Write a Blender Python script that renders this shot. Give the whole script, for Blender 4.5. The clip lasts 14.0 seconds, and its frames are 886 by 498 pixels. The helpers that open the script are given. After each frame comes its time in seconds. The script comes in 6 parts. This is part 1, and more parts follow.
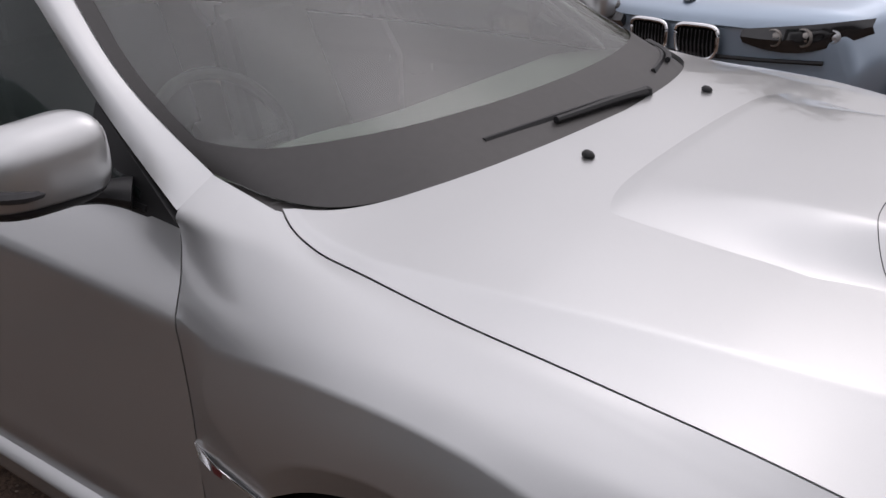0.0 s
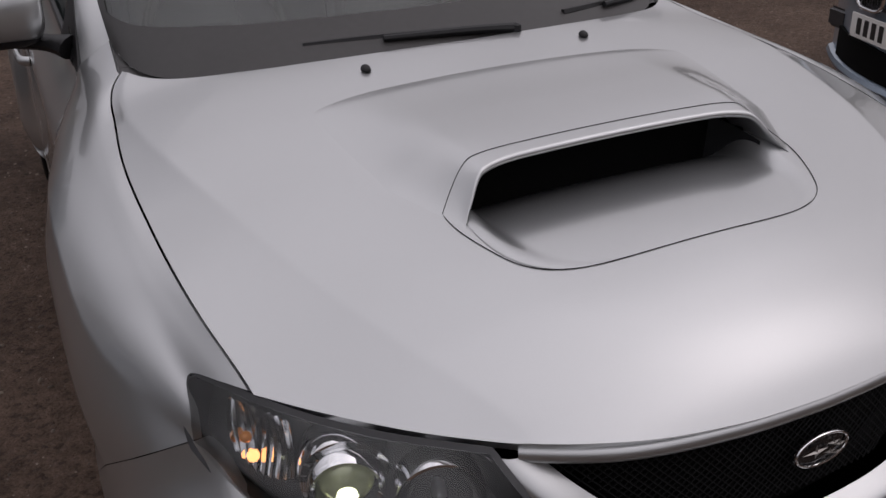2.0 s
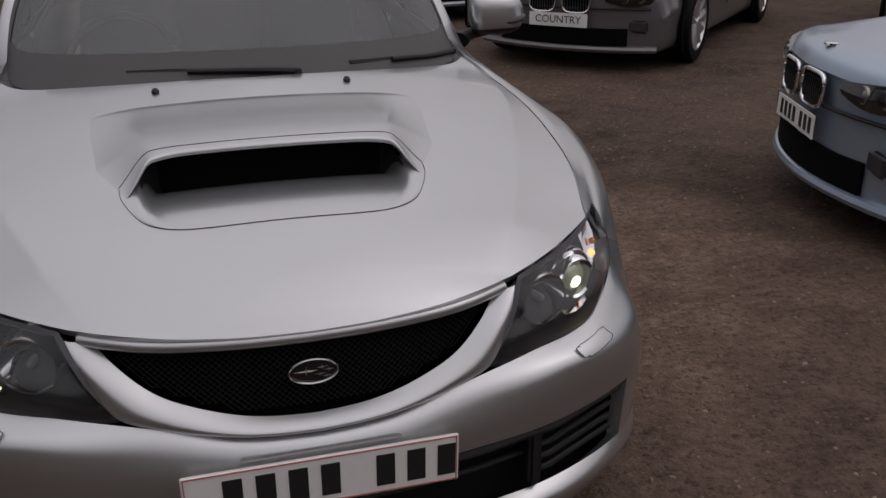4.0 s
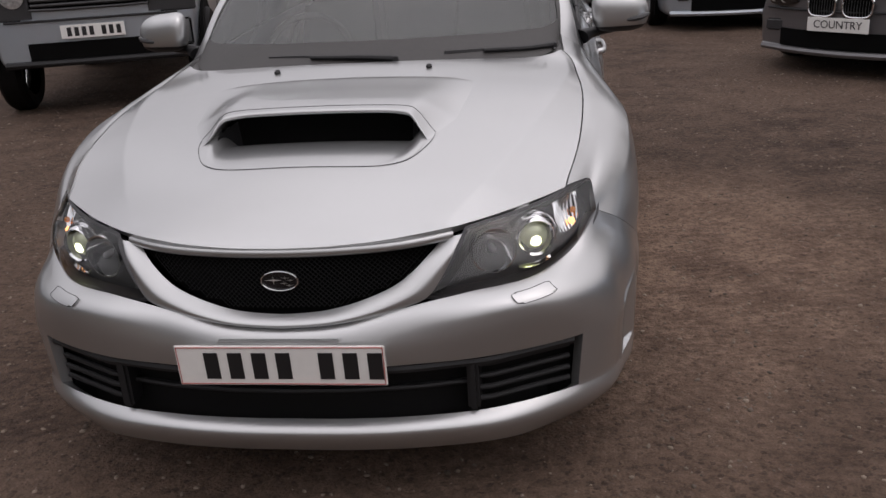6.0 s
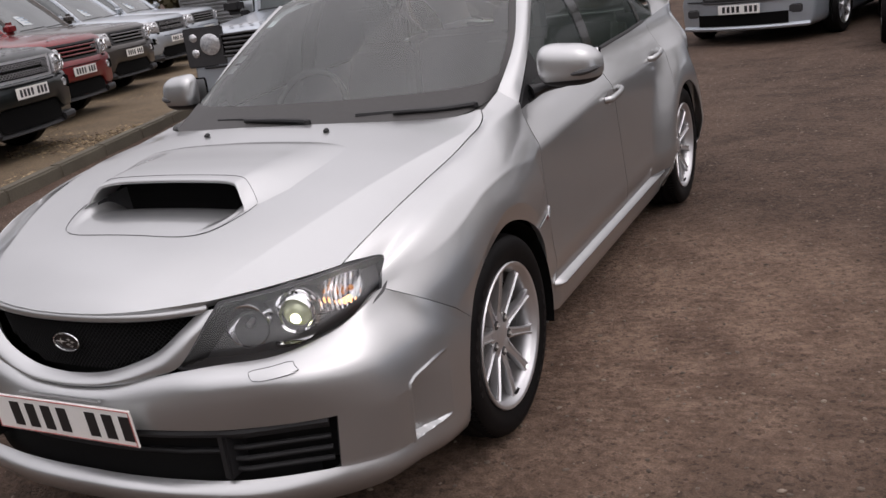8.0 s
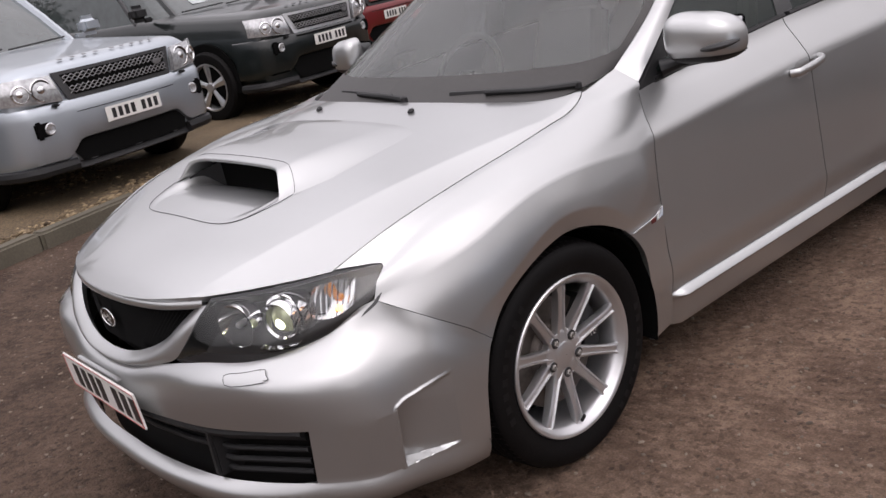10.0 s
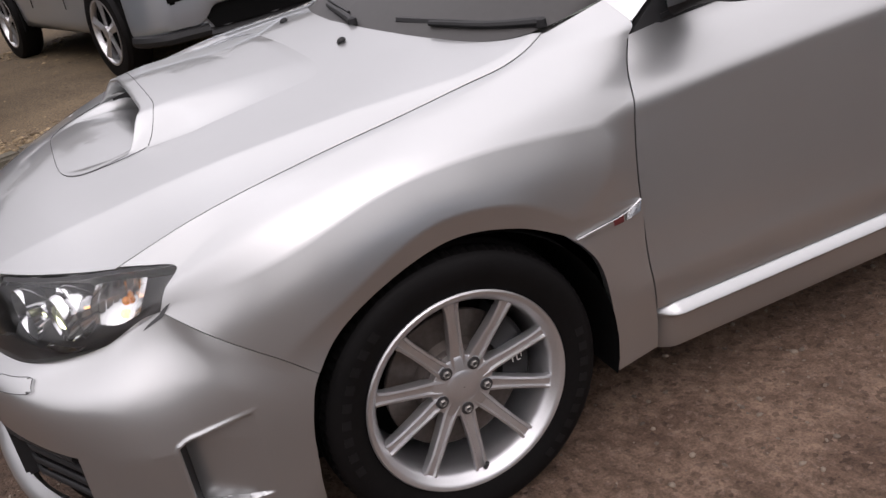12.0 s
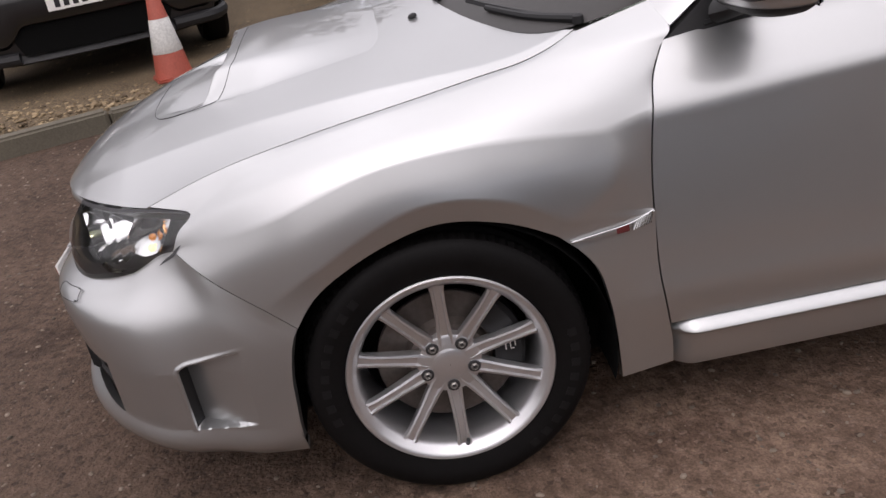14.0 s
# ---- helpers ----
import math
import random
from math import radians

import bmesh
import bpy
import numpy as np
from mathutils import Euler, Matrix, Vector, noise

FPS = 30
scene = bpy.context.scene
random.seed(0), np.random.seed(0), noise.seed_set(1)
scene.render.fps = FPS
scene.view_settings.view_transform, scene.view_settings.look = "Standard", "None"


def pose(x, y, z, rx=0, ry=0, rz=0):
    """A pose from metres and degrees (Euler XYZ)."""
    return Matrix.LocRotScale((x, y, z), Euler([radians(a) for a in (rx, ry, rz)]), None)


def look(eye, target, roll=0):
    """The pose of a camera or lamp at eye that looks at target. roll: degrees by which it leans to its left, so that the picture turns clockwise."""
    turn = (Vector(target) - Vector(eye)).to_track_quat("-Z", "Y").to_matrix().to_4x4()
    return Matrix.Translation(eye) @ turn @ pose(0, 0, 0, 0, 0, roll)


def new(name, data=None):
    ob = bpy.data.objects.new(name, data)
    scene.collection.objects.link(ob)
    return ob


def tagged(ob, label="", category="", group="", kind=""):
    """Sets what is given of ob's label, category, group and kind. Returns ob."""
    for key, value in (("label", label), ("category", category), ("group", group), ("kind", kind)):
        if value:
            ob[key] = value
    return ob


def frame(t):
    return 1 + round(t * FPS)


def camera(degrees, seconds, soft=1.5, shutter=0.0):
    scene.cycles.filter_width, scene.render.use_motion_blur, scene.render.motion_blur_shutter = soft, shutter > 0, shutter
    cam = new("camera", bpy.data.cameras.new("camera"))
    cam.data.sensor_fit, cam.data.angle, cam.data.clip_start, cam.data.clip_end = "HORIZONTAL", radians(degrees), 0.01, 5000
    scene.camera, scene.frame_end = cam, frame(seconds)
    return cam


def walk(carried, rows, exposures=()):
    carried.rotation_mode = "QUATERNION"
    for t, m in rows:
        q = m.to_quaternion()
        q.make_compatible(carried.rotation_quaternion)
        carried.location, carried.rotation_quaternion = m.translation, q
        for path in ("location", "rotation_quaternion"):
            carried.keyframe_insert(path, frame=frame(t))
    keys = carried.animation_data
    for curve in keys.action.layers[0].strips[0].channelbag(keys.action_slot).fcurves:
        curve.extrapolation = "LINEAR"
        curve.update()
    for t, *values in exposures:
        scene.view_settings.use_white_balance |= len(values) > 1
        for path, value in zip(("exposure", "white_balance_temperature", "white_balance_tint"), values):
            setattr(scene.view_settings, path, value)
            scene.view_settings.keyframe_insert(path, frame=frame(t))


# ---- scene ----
cam = camera(51.94, 14.0)
PATH = [
    (0, (-1.581, -0.666, 1.464), (-0.151, 0.495, 0.686), -4.0),
    (0.5, (-1.399, -0.978, 1.451), (-0.169, 0.422, 0.724), -3.1),
    (1, (-1.296, -1.206, 1.439), (-0.251, 0.325, 0.702), -2.8),
    (1.5, (-1.147, -1.390, 1.443), (-0.277, 0.208, 0.612), -3.1),
    (2, (-0.862, -1.600, 1.455), (-0.122, 0.036, 0.575), -2.5),
    (2.5, (-0.688, -1.800, 1.457), (-0.052, -0.110, 0.597), -3.6),
    (3, (-0.541, -1.972, 1.475), (0.085, -0.271, 0.631), -2.0),
    (3.5, (-0.346, -2.218, 1.504), (0.236, -0.457, 0.754), -0.8),
    (4, (-0.164, -2.418, 1.494), (0.332, -0.630, 0.745), -0.5),
    (4.2, (-0.103, -2.498, 1.491), (0.351, -0.703, 0.737), -0.7),
    (6.3, (0.876, -2.884, 1.454), (0.511, -1.042, 0.768), -4.3),
    (6.5, (1.011, -2.839, 1.449), (0.595, -1.005, 0.768), -4.7),
    (7, (1.306, -2.751, 1.432), (0.781, -0.933, 0.786), -5.2),
    (7.2, (1.458, -2.690, 1.441), (0.852, -0.896, 0.802), -5.7),
    (9.3, (2.386, -1.982, 1.491), (1.064, -0.595, 0.920), -10.2),
    (9.5, (2.409, -1.902, 1.476), (1.019, -0.585, 0.896), -10.5),
    (10, (2.472, -1.668, 1.453), (0.987, -0.483, 0.829), -10.5),
    (10.5, (2.522, -1.390, 1.503), (0.967, -0.356, 0.786), -10.7),
    (11, (2.513, -1.077, 1.442), (0.885, -0.191, 0.690), -11.4),
    (11.5, (2.474, -0.815, 1.421), (0.802, -0.057, 0.627), -11.6),
    (12, (2.400, -0.588, 1.401), (0.697, 0.063, 0.579), -11.0),
    (12.5, (2.333, -0.453, 1.397), (0.605, 0.101, 0.557), -9.0),
    (13, (2.370, -0.290, 1.409), (0.596, 0.031, 0.544), -7.7),
    (13.5, (2.527, -0.168, 1.402), (0.715, -0.051, 0.563), -7.4),
    (14, (2.592, -0.053, 1.418), (0.778, 0.025, 0.577), -10.2),
]
walk(cam, [(t, look(eye, target, roll)) for t, eye, target, roll in PATH], [(0, -0.05, 6500, 19), (0.5, -0.33, 6500, 20), (1.5, -0.57, 6500, 20), (3, -0.6, 6550, 21), (4.2, -0.65, 6600, 20), (6.3, 0.0, 6650, 19), (7.2, 0.1, 6650, 19), (9.3, 0.37, 6650, 20), (14, 0.42, 6650, 20)])

# ---- sky and light ----
world = bpy.data.worlds.new("world")
scene.world = world
world.use_nodes = True
wn, wl = world.node_tree.nodes, world.node_tree.links
wn.clear()
sky = wn.new("ShaderNodeTexSky")
sky.sky_type, sky.sun_disc = "NISHITA", False
sky.sun_elevation, sky.sun_rotation = radians(52), radians(107)
sky.air_density, sky.dust_density = 1.0, 3.0
soft = wn.new("ShaderNodeHueSaturation")
soft.inputs["Saturation"].default_value = 0.25
coord = wn.new("ShaderNodeTexCoord")
cloud = wn.new("ShaderNodeTexNoise")
cloud.inputs["Scale"].default_value, cloud.inputs["Detail"].default_value = 3.0, 5.0
ramp = wn.new("ShaderNodeMapRange")
ramp.inputs["From Min"].default_value, ramp.inputs["From Max"].default_value = 0.3, 0.7
ramp.inputs["To Min"].default_value, ramp.inputs["To Max"].default_value = 0.8, 1.25
mul = wn.new("ShaderNodeMix")
mul.data_type, mul.blend_type = "RGBA", "MULTIPLY"
mul.inputs["Factor"].default_value = 1.0
# an overcast sky is brightest overhead
sep = wn.new("ShaderNodeSeparateXYZ")
dome = wn.new("ShaderNodeMapRange")
dome.inputs["From Min"].default_value, dome.inputs["From Max"].default_value = 0.0, 0.9
dome.inputs["To Min"].default_value, dome.inputs["To Max"].default_value = 0.34, 1.8
mul2 = wn.new("ShaderNodeMix")
mul2.data_type, mul2.blend_type = "RGBA", "MULTIPLY"
mul2.inputs["Factor"].default_value = 1.0
back = wn.new("ShaderNodeBackground")
back.inputs["Strength"].default_value = SKY = 0.12
wout = wn.new("ShaderNodeOutputWorld")
wl.new(sky.outputs[0], soft.inputs["Color"])
wl.new(coord.outputs["Generated"], cloud.inputs["Vector"])
wl.new(cloud.outputs[0], ramp.inputs["Value"])
veil = wn.new("ShaderNodeMix")
veil.data_type = "RGBA"
veil.inputs["Factor"].default_value = 0.7
veil.inputs["B"].default_value = (6.6, 6.75, 6.9, 1)
wl.new(soft.outputs[0], veil.inputs["A"])
wl.new(veil.outputs["Result"], mul.inputs["A"])
wl.new(ramp.outputs[0], mul.inputs["B"])
wl.new(coord.outputs["Generated"], sep.inputs[0])
wl.new(sep.outputs["Z"], dome.inputs["Value"])
wl.new(mul.outputs["Result"], mul2.inputs["A"])
wl.new(dome.outputs[0], mul2.inputs["B"])
wl.new(mul2.outputs["Result"], back.inputs["Color"])
wl.new(back.outputs[0], wout.inputs[0])

sun = new("sun", bpy.data.lights.new("sun", "SUN"))
sun.data.energy, sun.data.angle, sun.data.color = 0.5, radians(150), (1.0, 0.96, 0.9)
sun.matrix_world = look((5, -1.5, 7), (0, 0, 0))


# ---- materials ----
def mat(name, color, rough=0.5, metal=0.0, vary=0.12, scale=6.0, fine=60.0, bump=0.0, coat=0.0, spec=0.5, fine_amt=0.5, rvary=0.0, second=None):
    """A surface whose colour wanders at two scales, with fine relief."""
    m = bpy.data.materials.new(name)
    m.use_nodes = True
    n, l = m.node_tree.nodes, m.node_tree.links
    p = n["Principled BSDF"]
    p.inputs["Roughness"].default_value, p.inputs["Metallic"].default_value = rough, metal
    p.inputs["Coat Weight"].default_value, p.inputs["Coat Roughness"].default_value = coat, 0.03
    p.inputs["Specular IOR Level"].default_value = spec
    tc = n.new("ShaderNodeTexCoord")
    big, small = n.new("ShaderNodeTexNoise"), n.new("ShaderNodeTexNoise")
    big.inputs["Scale"].default_value, small.inputs["Scale"].default_value = scale, fine
    big.inputs["Detail"].default_value = small.inputs["Detail"].default_value = 4
    l.new(tc.outputs["Object"], big.inputs["Vector"])
    l.new(tc.outputs["Object"], small.inputs["Vector"])
    mixn = n.new("ShaderNodeMix")
    mixn.inputs["Factor"].default_value = fine_amt
    l.new(big.outputs[0], mixn.inputs["A"])
    l.new(small.outputs[0], mixn.inputs["B"])
    r = n.new("ShaderNodeMapRange")
    r.inputs["From Min"].default_value, r.inputs["From Max"].default_value = 0.3, 0.7
    l.new(mixn.outputs["Result"], r.inputs["Value"])
    c = n.new("ShaderNodeMix")
    c.data_type = "RGBA"
    lo = tuple(v * (1 - vary) for v in color)
    hi = second or tuple(min(1, v * (1 + vary)) for v in color)
    c.inputs["A"].default_value, c.inputs["B"].default_value = (*lo, 1), (*hi, 1)
    l.new(r.outputs[0], c.inputs["Factor"])
    l.new(c.outputs["Result"], p.inputs["Base Color"])
    if rvary:
        rr = n.new("ShaderNodeMapRange")
        rr.inputs["To Min"].default_value, rr.inputs["To Max"].default_value = rough - rvary, rough + rvary
        l.new(big.outputs[0], rr.inputs["Value"])
        l.new(rr.outputs[0], p.inputs["Roughness"])
    if bump:
        b = n.new("ShaderNodeBump")
        b.inputs["Strength"].default_value, b.inputs["Distance"].default_value = 1.0, bump
        l.new(mixn.outputs["Result"], b.inputs["Height"])
        l.new(b.outputs[0], p.inputs["Normal"])
    return m


def glass(name, tint, rough=0.0, haze=0.0, haze_tint=(0.42, 0.48, 0.40), ior=1.65):
    """A thin pane: it lets light straight through, tinted, and mirrors by Fresnel. A diffuse haze can be mixed in,
    imitating reflected light.
    """
    m = bpy.data.materials.new(name)
    m.use_nodes = True
    n, l = m.node_tree.nodes, m.node_tree.links
    n.clear()
    tr, gl, mx, fr, out = (n.new("ShaderNode" + k) for k in ("BsdfTransparent", "BsdfGlossy", "MixShader", "Fresnel", "OutputMaterial"))
    tr.inputs[0].default_value = (*tint, 1)
    gl.inputs["Roughness"].default_value = rough
    fr.inputs["IOR"].default_value = ior
    l.new(fr.outputs[0], mx.inputs[0])
    l.new(tr.outputs[0], mx.inputs[1])
    l.new(gl.outputs[0], mx.inputs[2])
    top = mx
    if haze:
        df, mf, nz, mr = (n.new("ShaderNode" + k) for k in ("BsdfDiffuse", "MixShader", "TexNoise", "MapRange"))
        df.inputs[0].default_value = (*haze_tint, 1)
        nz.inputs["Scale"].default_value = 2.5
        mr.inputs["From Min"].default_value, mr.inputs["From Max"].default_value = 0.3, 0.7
        mr.inputs["To Min"].default_value, mr.inputs["To Max"].default_value = haze * 0.92, haze * 1.10
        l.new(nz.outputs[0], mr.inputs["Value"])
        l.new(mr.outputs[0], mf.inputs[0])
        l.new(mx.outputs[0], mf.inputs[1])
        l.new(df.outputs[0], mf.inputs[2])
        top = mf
    l.new(top.outputs[0], out.inputs[0])
    return m


def glow(name, color, strength):
    m = bpy.data.materials.new(name)
    m.use_nodes = True
    p = m.node_tree.nodes["Principled BSDF"]
    p.inputs["Base Color"].default_value = (*color, 1)
    p.inputs["Emission Color"].default_value = (*color, 1)
    p.inputs["Emission Strength"].default_value = strength
    return m


SILVER = mat("silver_paint", (0.480, 0.488, 0.490), 0.33, 0.86, 0.03, 3, 900, 0.0, 0.9, fine_amt=0.5)
GRILLE = mat("grille_black", (0.004, 0.004, 0.0042), 0.7, spec=0.2)
SEAM = mat("seam_black", (0.02, 0.02, 0.02), 0.7)
BLACK = mat("black_plastic", (0.013, 0.013, 0.014), 0.5, 0, 0.2, 8, 300, 0.0002, spec=0.35)
GLOSS_BLACK = mat("gloss_black", (0.012, 0.012, 0.013), 0.12, 0, 0.1, coat=0.5)
# near-black for openings and insides: their shade is put into the colour
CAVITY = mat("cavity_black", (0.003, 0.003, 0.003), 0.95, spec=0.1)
LETTER_RUBBER = mat("raised_rubber", (0.0075, 0.0072, 0.0075), 0.55, 0, 0.35, 9, 120, 0.0006, spec=0.18)
RUBBER = mat("tyre_rubber", (0.0050, 0.0045, 0.0046), 0.62, 0, 0.35, 9, 120, 0.0006, spec=0.12)
ALLOY = mat("alloy_paint", (0.62, 0.62, 0.63), 0.34, 0.85, 0.05, 10, 300, 0.0, 0.4)
CHROME = mat("chrome", (0.85, 0.85, 0.86), 0.08, 1.0, 0.02)
STEEL = mat("brake_steel", (0.32, 0.30, 0.28), 0.4, 0.9, 0.2, 12, 90)
DISC = mat("worn_brake_disc", (0.115, 0.098, 0.088), 0.5, 0.7, 0.3, 14, 90)
LAMP_DARK = mat("lamp_bezel", (0.045, 0.045, 0.047), 0.38, 0.3, 0.15)
PROJECTOR = mat("projector_glass", (0.62, 0.66, 0.42), 0.08, 0.3, 0.25, 30, 90, coat=1.0)
AMBER = mat("amber_lens", (0.85, 0.30, 0.05), 0.15, 0.2, 0.2, coat=0.5)
RED_TRIM = mat("red_badge", (0.10, 0.018, 0.018), 0.45)
PLATE_WHITE = mat("plate_white", (0.78, 0.77, 0.74), 0.35, 0, 0.03, coat=0.3)
PLATE_BLACK = mat("plate_black", (0.015, 0.015, 0.016), 0.4)
PLATE_RED = mat("plate_edge_red", (0.45, 0.12, 0.11), 0.4)
FRIT = mat("screen_frit", (0.035, 0.033, 0.032), 0.5)
TRIM = mat("interior_trim", (0.04, 0.04, 0.041), 0.8, 0, 0.2, 6, 80)
SEAT = mat("seat_cloth", (0.10, 0.105, 0.10), 0.9, 0, 0.25, 5, 200)
# a pale diffuse haze in the pane imitates the veil of reflected sky
SCREEN = glass("windscreen_glass", (0.74, 0.84, 0.77), 0.02, haze=0.07, haze_tint=(0.14, 0.16, 0.14), ior=1.95)
DASH = mat("dashboard_top", (0.27, 0.285, 0.25), 0.75, 0, 0.15, 4, 120)
SIDE_GLASS = glass("side_glass", (0.60, 0.66, 0.62), 0.08, haze=0.34, haze_tint=(0.03, 0.045, 0.042))
LENS = glass("lamp_lens", (0.94, 0.95, 0.95))
XENON = glow("xenon_glow", (0.95, 1.0, 0.62), 4.0)
PILOT = glow("amber_glow", (1.0, 0.45, 0.15), 3.0)


# ---- shapes ----
def part(name, bm, material, parent=None, label="", smooth=True, sharp=35):
    """Links a bmesh as one mesh object under its thing."""
    me = bpy.data.meshes.new(name)
    bm.to_mesh(me)
    bm.free()
    if smooth:
        me.shade_smooth()
        me.set_sharp_from_angle(angle=radians(sharp))
    for m in (material if isinstance(material, (list, tuple)) else [material]):
        me.materials.append(m)
    ob = new(name, me)
    ob.parent = parent
    if label:
        tagged(ob, label)
    return ob


def curve_through(points, n):
    """n samples of a smooth curve through the points."""
    p = np.array(points, float)
    d = np.maximum(np.linalg.norm(np.diff(p, axis=0), axis=1), 1e-6) ** 0.75
    k = np.r_[0, np.cumsum(d)]
    return hermite(k, p, np.linspace(0, k[-1], n))


def hermite(k, p, t):
    k, p, t = np.asarray(k, float), np.asarray(p, float), np.asarray(t, float)
    shape = p.shape
    p = p.reshape(len(k), -1)
    h = np.diff(k)[:, None]
    s = np.diff(p, axis=0) / h
    m = np.empty_like(p)
    m[0], m[-1] = s[0], s[-1]
    if len(k) > 2:
        m[1:-1] = (s[:-1] * h[1:] + s[1:] * h[:-1]) / (h[1:] + h[:-1])
        m[0], m[-1] = 1.5 * s[0] - 0.5 * m[1], 1.5 * s[-1] - 0.5 * m[-2]
    i = np.clip(np.searchsorted(k, t, side="right") - 1, 0, len(k) - 2)
    u = ((t - k[i]) / np.diff(k)[i])[:, None]
    hh = np.diff(k)[i][:, None]
    out = (2 * u**3 - 3 * u**2 + 1) * p[i] + (u**3 - 2 * u**2 + u) * hh * m[i] + (3 * u**2 - 2 * u**3) * p[i + 1] + (u**3 - u**2) * hh * m[i + 1]
    return out.reshape((len(t),) + shape[1:])


def ease(keys, t):
    """Smooth interpolation of (place, value) pairs."""
    k = np.array(keys, float)
    t = np.atleast_1d(np.asarray(t, float))
    return hermite(k[:, 0], k[:, 1], np.clip(t, k[0, 0], k[-1, 0]))


def loft(rails, ku=8, kv=8, joints=(), col_joints=()):
    """A grid over rails of equally many points: ku steps from point to point, kv from rail to rail. joints: rails that stay creased."""
    r = np.array(rails, float)
    nr, npnt = r.shape[:2]
    lines = []
    for line in r:
        d = np.maximum(np.linalg.norm(np.diff(line, axis=0), axis=1), 1e-4) ** 0.6
        k = np.r_[0, np.cumsum(d)]
        t = np.concatenate([np.linspace(k[a], k[a + 1], ku, endpoint=False) for a in range(npnt - 1)] + [[k[-1]]])
        if col_joints:
            c = [0, *col_joints, npnt - 1]
            lines.append(np.concatenate([hermite(k[a:b + 1], line[a:b + 1], t[a * ku:b * ku + 1])[0 if a == 0 else 1:] for a, b in zip(c[:-1], c[1:])]))
        else:
            lines.append(hermite(k, line, t))
    L = np.array(lines)
    cuts = [0, *joints, nr - 1]
    out = []
    for a, b in zip(cuts[:-1], cuts[1:]):
        seg = L[a:b + 1]
        k = np.arange(b - a + 1, dtype=float)
        w = np.linalg.norm(np.diff(seg, axis=0), axis=2).mean(1) ** 0.6
        k = np.r_[0, np.cumsum(w)]
        t = np.concatenate([np.linspace(k[c], k[c + 1], kv, endpoint=False) for c in range(b - a)] + [[k[-1]]])
        g = hermite(k, seg, t)
        out.append(g if not out else g[1:])
    return np.concatenate(out)


def add_grid(bm, G, side=1, skip=None, mi=0):
    """The grid's faces. side -1 mirrors it to the other side of the car."""
    G = np.asarray(G, float)
    vs = [[bm.verts.new((p[0] * side, p[1], p[2])) for p in row] for row in G]
    for i in range(len(vs) - 1):
        for j in range(len(vs[0]) - 1):
            if skip and skip(i, j):
                continue
            q = [vs[i][j], vs[i][j + 1], vs[i + 1][j + 1], vs[i + 1][j]]
            f = bm.faces.new(q if side > 0 else q[::-1])
            f.material_index = mi
    return vs


CORE = Vector((0, 1.2, 0.55))


def shell(bm, rim=0.012, core=CORE):
    """Joins the seams of a panel, turns its faces out and folds its free edges in."""
    bmesh.ops.remove_doubles(bm, verts=bm.verts, dist=0.0006)
    loose = [v for v in bm.verts if not v.link_faces]
    bmesh.ops.delete(bm, geom=loose, context="VERTS")
    bmesh.ops.recalc_face_normals(bm, faces=bm.faces)
    bm.normal_update()
    if sum(f.normal.dot(f.calc_center_median() - core) * f.calc_area() for f in bm.faces) < 0:
        bmesh.ops.reverse_faces(bm, faces=bm.faces)
        bm.normal_update()
    if rim:
        edges = [e for e in bm.edges if len(e.link_faces) == 1]
        normals = {v: v.normal.copy() for e in edges for v in e.verts}
        made = bmesh.ops.extrude_edge_only(bm, edges=edges)["geom"]
        for v in made:
            if isinstance(v, bmesh.types.BMVert):
                near = v.link_edges
                src = next((e.other_vert(v) for e in near if e.other_vert(v) in normals), None)
                if src:
                    v.co = src.co - normals[src] * rim
    return bm


def block(size, at=(0, 0, 0), bevel=0.01, seg=2, rot=None, bm=None):
    """A box with rounded edges."""
    bm = bm or bmesh.new()
    m = Matrix.Translation(at) @ (rot or Matrix()) @ Matrix.Diagonal((*size, 1))
    vs = bmesh.ops.create_cube(bm, size=1, matrix=m)["verts"]
    if bevel:
        es = list({e for v in vs for e in v.link_edges})
        bmesh.ops.bevel(bm, geom=es, offset=bevel, segments=seg, affect="EDGES", clamp_overlap=True)
    return bm


def lathe(profile, n=48, bm=None, at=(0, 0, 0), closed=False):
    """Turns (x, radius) pairs about the x axis."""
    bm = bm or bmesh.new()
    rings = []
    for x, r in profile:
        rings.append([bm.verts.new((at[0] + x, at[1] + r * math.cos(2 * math.pi * k / n), at[2] + r * math.sin(2 * math.pi * k / n))) for k in range(n)])
    pairs = list(zip(rings[:-1], rings[1:])) + ([(rings[-1], rings[0])] if closed else [])
    for a, b in pairs:
        for k in range(n):
            bm.faces.new((a[k], a[(k + 1) % n], b[(k + 1) % n], b[k]))
    return bm


def tube(points, radius, n=8, bm=None, flat=1.0):
    """A round bar along points."""
    bm = bm or bmesh.new()
    p = [Vector(q) for q in points]
    rings = []
    for i, q in enumerate(p):
        d = (p[min(i + 1, len(p) - 1)] - p[max(i - 1, 0)]).normalized()
        a = d.cross(Vector((0, 0, 1)))
        a = a.normalized() if a.length > 1e-3 else Vector((1, 0, 0))
        b = a.cross(d).normalized()
        r = radius[i] if isinstance(radius, (list, tuple)) else radius
        rings.append([bm.verts.new(q + a * r * math.cos(2 * math.pi * k / n) + b * r * flat * math.sin(2 * math.pi * k / n)) for k in range(n)])
    for a, b in zip(rings[:-1], rings[1:]):
        for k in range(n):
            bm.faces.new((a[k], a[(k + 1) % n], b[(k + 1) % n], b[k]))
    bm.faces.new(rings[0][::-1])
    bm.faces.new(rings[-1])
    return bm


def empty(name, label, category, group="", m=None):
    ob = new(name)
    ob.empty_display_size = 0.2
    if m is not None:
        ob.matrix_basis = m
    return tagged(ob, label, category, group)


